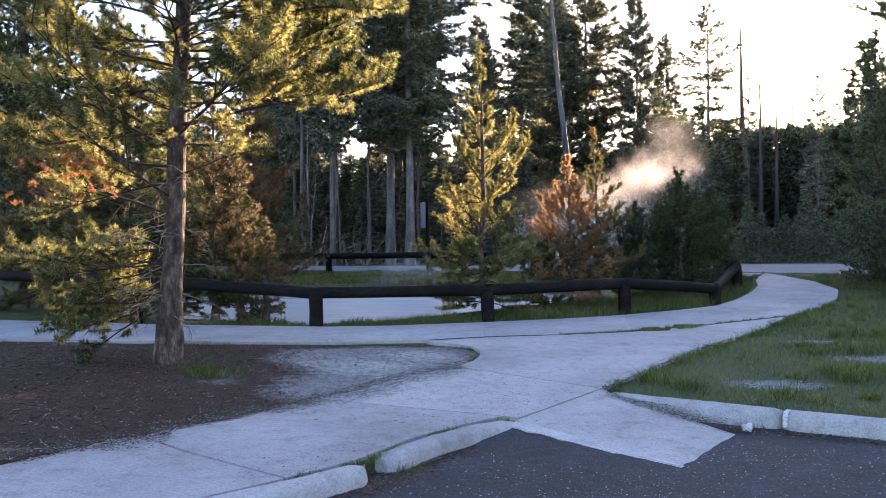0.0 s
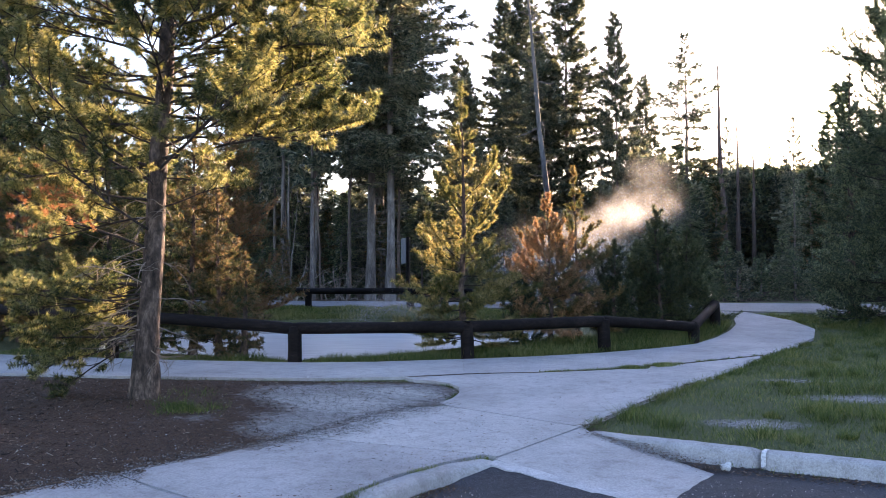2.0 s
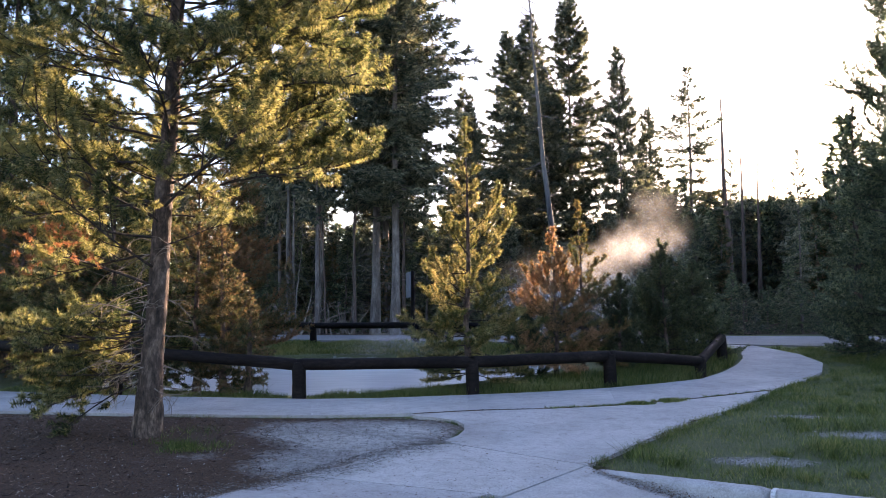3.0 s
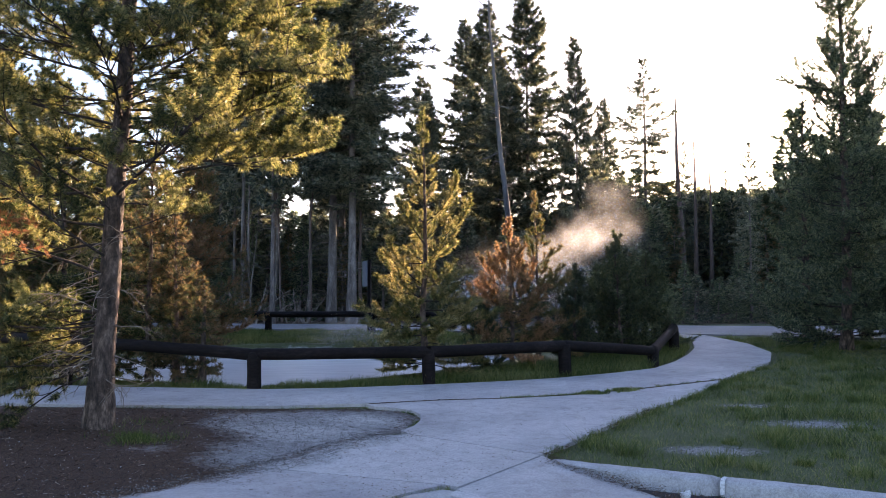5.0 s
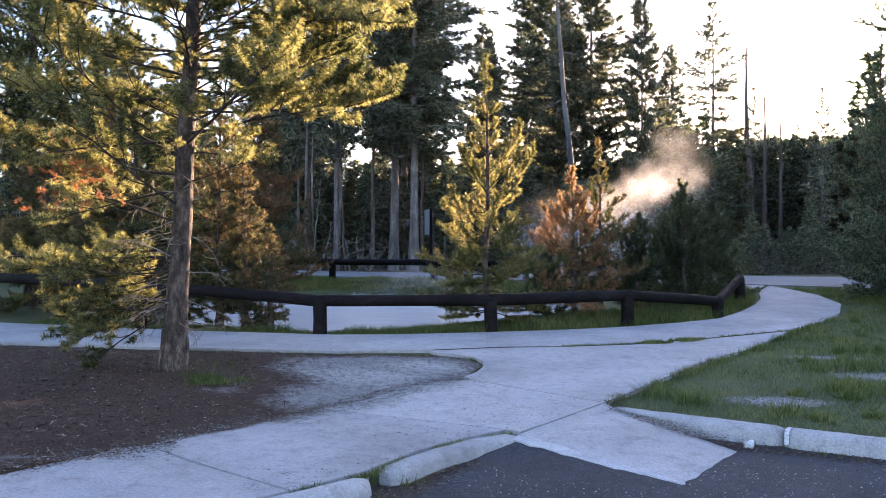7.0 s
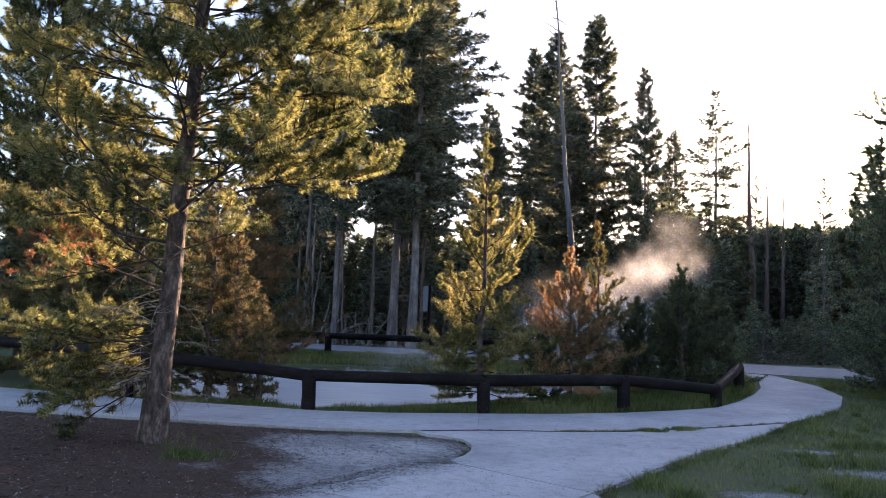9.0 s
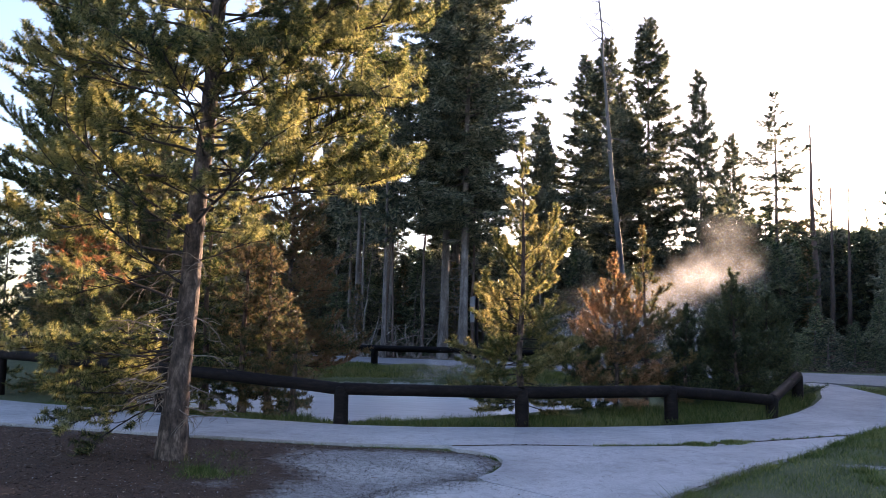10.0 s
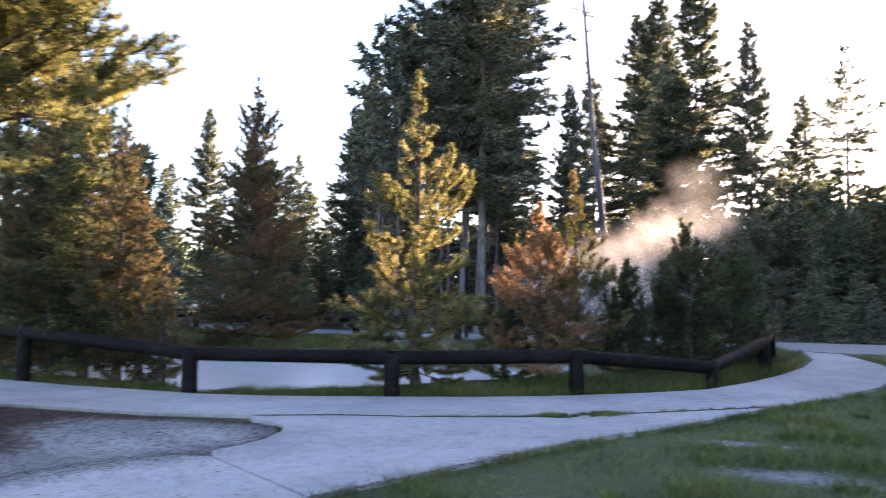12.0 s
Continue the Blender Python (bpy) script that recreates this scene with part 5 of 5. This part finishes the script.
# painted mark on the kerb and a scrap of paper below it
M_WHITE, wn_, wl_, wb_ = mat("white_paint")
wc = ramp(wn_, wl_, noise_tex(wn_, wl_, object_coord(wn_, True), 40.0, 4, 0.7), [(0.36, (0.36, 0.36, 0.37)), (0.52, (0.66, 0.67, 0.68))])
wl_.new(wc, wb_.inputs["Base Color"])
wb_.inputs["Roughness"].default_value = 0.7
d = Vector((0.72, -0.345)).normalized()
nrm = Vector((d.y, -d.x))
bm = bmesh.new()
rows = []
for k in (0.0, 0.045):
    p = Vector((3.14, 9.56)) + d * k
    rows.append([bm.verts.new((p.x + nrm.x * a, p.y + nrm.y * a, -0.224 + h)) for a, h in [(0.03, 0.004), (0.105, 0.0), (0.139, -0.016), (0.153, -0.05), (0.162, -0.15)]])
for j in range(4):
    bm.faces.new((rows[0][j], rows[0][j + 1], rows[1][j + 1], rows[1][j]))
tagged(part("paint_mark", bm, M_WHITE, kerbs), "worn white paint mark on the kerb")
bm = bmesh.new()
bmesh.ops.create_icosphere(bm, subdivisions=2, radius=0.06)
for v in bm.verts:
    v.co = Vector((v.co.x * 0.9, v.co.y * 0.6, v.co.z * 0.75)) * (1 + 0.5 * noise.noise(v.co * 30))
paper = part("paper_scrap", bm, M_WHITE)
paper.location = (2.74, 9.29, -0.365)
tagged(paper, "crumpled white paper scrap by the kerb", "litter")


# road sign beyond the pool, seen from the back and side
def sign():
    root = new("road_sign")
    root.location = (-6.6, 32.0, float(ground_z(-6.6, 32.0)))
    steel, n, l, b = mat("galvanised_steel")
    c = noise_tex(n, l, object_coord(n), 6.0, 4, 0.6)
    l.new(ramp(n, l, c, [(0.3, (0.17, 0.19, 0.22)), (0.7, (0.26, 0.28, 0.31))]), b.inputs["Base Color"])
    b.inputs["Roughness"].default_value, b.inputs["Metallic"].default_value = 0.5, 0.6
    wood = M_LOG
    bm = bmesh.new()
    bmesh.ops.create_cube(bm, size=1)
    bmesh.ops.scale(bm, vec=(0.1, 0.14, 2.6), verts=bm.verts)
    bmesh.ops.translate(bm, vec=(0.14, 0.1, 1.28), verts=bm.verts)
    bmesh.ops.bevel(bm, geom=bm.edges[:], offset=0.01, segments=2, affect="EDGES")
    part("post", bm, wood, root)
    bm = bmesh.new()
    bmesh.ops.create_cube(bm, size=1)
    bmesh.ops.scale(bm, vec=(0.03, 0.75, 0.95), verts=bm.verts)
    bmesh.ops.rotate(bm, matrix=Matrix.Rotation(radians(28), 3, "Z"), verts=bm.verts)
    bmesh.ops.translate(bm, vec=(0, 0, 2.05), verts=bm.verts)
    bmesh.ops.bevel(bm, geom=bm.edges[:], offset=0.008, segments=2, affect="EDGES")
    part("panel", bm, steel, root, "bare grey metal back of the sign")
    return tagged(root, "grey-backed road sign on a dark wooden post", "sign")


sign()


def dead_brush(place, count, reach, seed, label):
    """A fallen dead treetop: pale limbs that fan up from the ground."""
    rng = np.random.default_rng(seed)
    root = new("dead_brush")
    root.location = (*place, float(ground_z(*place)) - 0.05)
    for i in range(count):
        b = limb(np.array([rng.normal(0, 0.3), rng.normal(0, 0.3), 0.0]), rng.uniform(0, 6.28), reach * rng.uniform(0.5, 1.1), rng.uniform(0.2, 1.2), rng.uniform(-0.9, 0.5), rng, 7, 0.2)
        wood = [tube(b, np.linspace(0.045, 0.012, len(b)), 5)]
        for j in range(4):
            c = limb(b[rng.integers(2, 6)], rng.uniform(0, 6.28), reach * 0.35, rng.uniform(0.2, 1.2), 0.2, rng, 4, 0.2)
            wood.append(tube(c, np.linspace(0.014, 0.005, len(c)), 3))
        wv, wf = join(wood)
        part("branch", mesh_np("branch", wv, wf, M_TWIG, True), None, root)
    return tagged(root, label, "dead branches")


dead_brush((-14.7, 41.6), 13, 2.8, 5, "pale dead branches fanned up at the forest edge")
dead_brush((7.6, 52.0), 8, 1.1, 6, "small heap of bleached dead branches beside the road")
dead_brush((-13.0, 43.0), 9, 1.8, 8, "dead grey branches at the foot of the spruces")

# bare dead twigs on the pine's trunk
twrng = np.random.default_rng(61)
tree = bpy.data.objects["pine_tree"]
for i in range(28):
    z = twrng.uniform(0.5, 2.6)
    side = R * 1.12 + twrng.normal(0, 0.6) if i < 22 else twrng.normal(-0.3, 0.5)
    b = limb(np.array([0.55 * z / 13.5, 0.3 * z / 13.5, z]), side, twrng.uniform(0.5, 1.1), twrng.uniform(-0.2, 0.3), twrng.uniform(-1.6, -0.4), twrng, 8, 0.15)
    wood = [tube(b, np.linspace(0.009, 0.003, len(b)), 5)]
    for j in range(5):
        c = limb(b[twrng.integers(2, 7)], twrng.uniform(0, 6.28), 0.3, twrng.uniform(-0.8, 0.3), -0.5, twrng, 5, 0.25)
        wood.append(tube(c, np.linspace(0.005, 0.002, len(c)), 3))
    wv, wf = join(wood)
    part("dead_branch", mesh_np("dead_branch", wv, wf, M_TWIG, True), None, tree, "bare grey dead twig")


# ---- parked car beyond the trees ----
def parked_car(x, y, turn):
    root = new("parked_car")
    root.matrix_basis = pose(x, y, float(ground_z(x, y)) + 0.0, 0, 0, turn)
    paint, n, l, b = mat("pale_car_paint")
    c = noise_tex(n, l, object_coord(n), 3.0, 3, 0.5)
    l.new(ramp(n, l, c, [(0.3, (0.6, 0.62, 0.64)), (0.7, (0.68, 0.7, 0.72))]), b.inputs["Base Color"])
    b.inputs["Roughness"].default_value, b.inputs["Coat Weight"].default_value = 0.35, 0.6
    glass, n, l, b = mat("tinted_car_glass")
    b.inputs["Base Color"].default_value, b.inputs["Roughness"].default_value = (0.02, 0.025, 0.03, 1), 0.08
    rubber, n, l, b = mat("tyre_rubber")
    b.inputs["Base Color"].default_value, b.inputs["Roughness"].default_value = (0.02, 0.02, 0.02, 1), 0.9

    def hull(profile, half, top_half, split):
        bm = bmesh.new()
        sides = []
        for sg in (-1, 1):
            sides.append([bm.verts.new((px, sg * (half if pz < split else top_half), pz)) for px, pz in profile])
        k = len(profile)
        bm.faces.new(sides[0]), bm.faces.new(sides[1])
        for i in range(k):
            bm.faces.new((sides[0][i], sides[0][(i + 1) % k], sides[1][(i + 1) % k], sides[1][i]))
        bmesh.ops.recalc_face_normals(bm, faces=bm.faces[:])
        bmesh.ops.bevel(bm, geom=bm.edges[:], offset=0.05, segments=3, affect="EDGES")
        return bm

    part("body", hull([(-2.2, 0.35), (-2.25, 0.65), (-2.1, 0.9), (-1.0, 0.98), (1.9, 1.0), (2.2, 0.85), (2.2, 0.35)], 0.88, 0.86, 0.8), paint, root)
    part("cabin", hull([(-1.05, 0.95), (-0.3, 1.45), (1.4, 1.48), (2.0, 0.98)], 0.82, 0.66, 1.2), paint, root)
    for sg in (-1, 1):
        bm = bmesh.new()
        q = [bm.verts.new(v) for v in ((-0.85, sg * 0.835, 1.0), (1.75, sg * 0.835, 1.02), (1.35, sg * 0.70, 1.40), (-0.28, sg * 0.70, 1.38))]
        bm.faces.new(q)
        part("side_window", bm, glass, root)
    bm = bmesh.new()
    bm.faces.new([bm.verts.new(v) for v in ((-1.08, -0.7, 1.0), (-1.08, 0.7, 1.0), (-0.36, 0.58, 1.44), (-0.36, -0.58, 1.44))])
    part("windscreen", bm, glass, root)
    for wx in (-1.4, 1.4):
        for sg in (-1, 1):
            bm = bmesh.new()
            bmesh.ops.create_cone(bm, segments=20, radius1=0.33, radius2=0.33, depth=0.22, cap_ends=True)
            bmesh.ops.rotate(bm, matrix=Matrix.Rotation(radians(90), 3, "X"), verts=bm.verts)
            bmesh.ops.translate(bm, vec=(wx, sg * 0.8, 0.33), verts=bm.verts)
            bmesh.ops.bevel(bm, geom=[e for e in bm.edges if e.calc_face_angle(0) > 1], offset=0.03, segments=2, affect="EDGES")
            part("wheel", bm, rubber, root)
    return tagged(root, "pale parked car half hidden behind the trees", "car")


parked_car(-36.2, 54.5, -20)

# a spray of dead red needles in the pine
rrng = np.random.default_rng(66)
rp = np.array([(-5.3, 10.1, 2.45)]) - np.array(tree.location) + rrng.normal(0, 1, (70, 3)) * np.array([0.32, 0.2, 0.22])
rv, rf = needles(rp, rrng.normal(0, 0.09, (70, 3)) + np.array([-0.06, 0, 0.03]), 40, 0.06, 0.005, 0.9, rrng)
part("dead_needles", mesh_np("dead_needles", rv, rf, M_RED), None, tree, "rust-red dead needles")
# dirt gathered along the kerb feet and in the gaps
for line, n, spread, z, seed in (([(0.5, 8.56), (0.18, 8.09), (0, 7.49), (-0.18, 6.9), (-0.41, 6.43)], 3200, 0.13, -0.396, 81), ([(1.44, 10.07), (2.25, 9.53), (2.72, 9.29), (3.67, 9.05), (5.57, 8.15)], 3000, 0.09, -0.396, 82),
                                 ([(-3.07, 5.81), (-2.55, 7.2), (-2.11, 8.28), (-1.72, 9.49)], 3600, 0.1, 0.003, 83), ([(1.33, 10.28), (1.73, 11.25), (2.22, 12.45), (2.66, 13.46)], 900, 0.06, 0.003, 84)):
    x, y = along(line, n, spread, seed)
    bits("kerb_debris", x, y, (np.full(len(x), z) if z < -0.1 else ground_z(x, y)) + 0.004, 0.024, 0.005, M_LITTER, "dirt, needles and bark gathered along the edge", "litter", seed, 0.15)
x, y = scatter(GRAVEL, 5200, 85)
pebbles("gravel", x, y, soil_z(x, y) + 0.008, 0.009, M_STONE, "pale fine gravel on the worn ground", 86)
for k, (a, b_, c, e) in enumerate(BARE):
    ang, rr = np.random.default_rng(90 + k).uniform(0, 6.28, 260), np.sqrt(np.random.default_rng(95 + k).uniform(0, 1, 260))
    x, y = a + np.cos(ang) * rr * c, b_ + np.sin(ang) * rr * e
    pebbles("gravel", x, y, ground_z(x, y) - 0.045, 0.012, M_GRIT, "pebbles on a bare patch of the lawn", 100 + k)
x, y = along([(-1.5, 13.5), (-0.72, 13.86), (0.4, 14.27), (1.5, 14.92), (2.7, 16.07), (4.2, 17.63)], 5200, 0.012, 87)
bits("crack_dirt", x, y, ground_z(x, y) + 0.003, 0.04, 0.007, M_LITTER, "dark soil and needles caught in the crack of the walk", "litter", 88, 0.02)
x, y = along([(1.42, 10.15), (1.9, 9.72), (2.35, 9.38), (2.7, 9.15)], 2000, 0.075, 89)
down = np.clip((10.2 - y) / 1.1, 0, 1)
bits("kerb_debris", x, y, -0.19 - 0.19 * down, 0.02, 0.004, M_LITTER, "brown soil and needles washed against the kerb", "litter", 90, 0.2)
# dark grit over the walk and coarse stones on the asphalt
CROSSING = [(-1.3, 9.9), (0.5, 8.95), (1.25, 10.35), (2.5, 13.2), (2.9, 15.9), (0.5, 14.2), (-0.4, 13.4), (-0.3, 11.6)]
x, y = scatter(CROSSING, 800, 91)
pebbles("grit", x, y, ground_z(x, y) - 0.001, 0.008, M_GRIT, "dark grit scattered over the concrete walk", 92)
x, y = scatter([(-1.9, 5.0), (-0.7, 6.4), (-0.3, 7.6), (0.45, 8.9), (-1.7, 9.4), (-2.4, 7.4)], 1300, 93)
pebbles("grit", x, y, ground_z(x, y) - 0.001, 0.007, M_GRIT, "fine grit over the concrete beside the kerb", 94)
FOOT = [(0.0, 7.2), (0.5, 8.6), (2.0, 7.6), (2.6, 9.0), (3.6, 9.0), (6.5, 7.6), (5.0, 6.0), (0.5, 5.0)]
x, y = scatter(FOOT, 1500, 95)
pebbles("grit", x, y, np.full(len(x), -0.398), 0.01, M_GRIT, "small stones and grit on the asphalt by the ramp", 96)
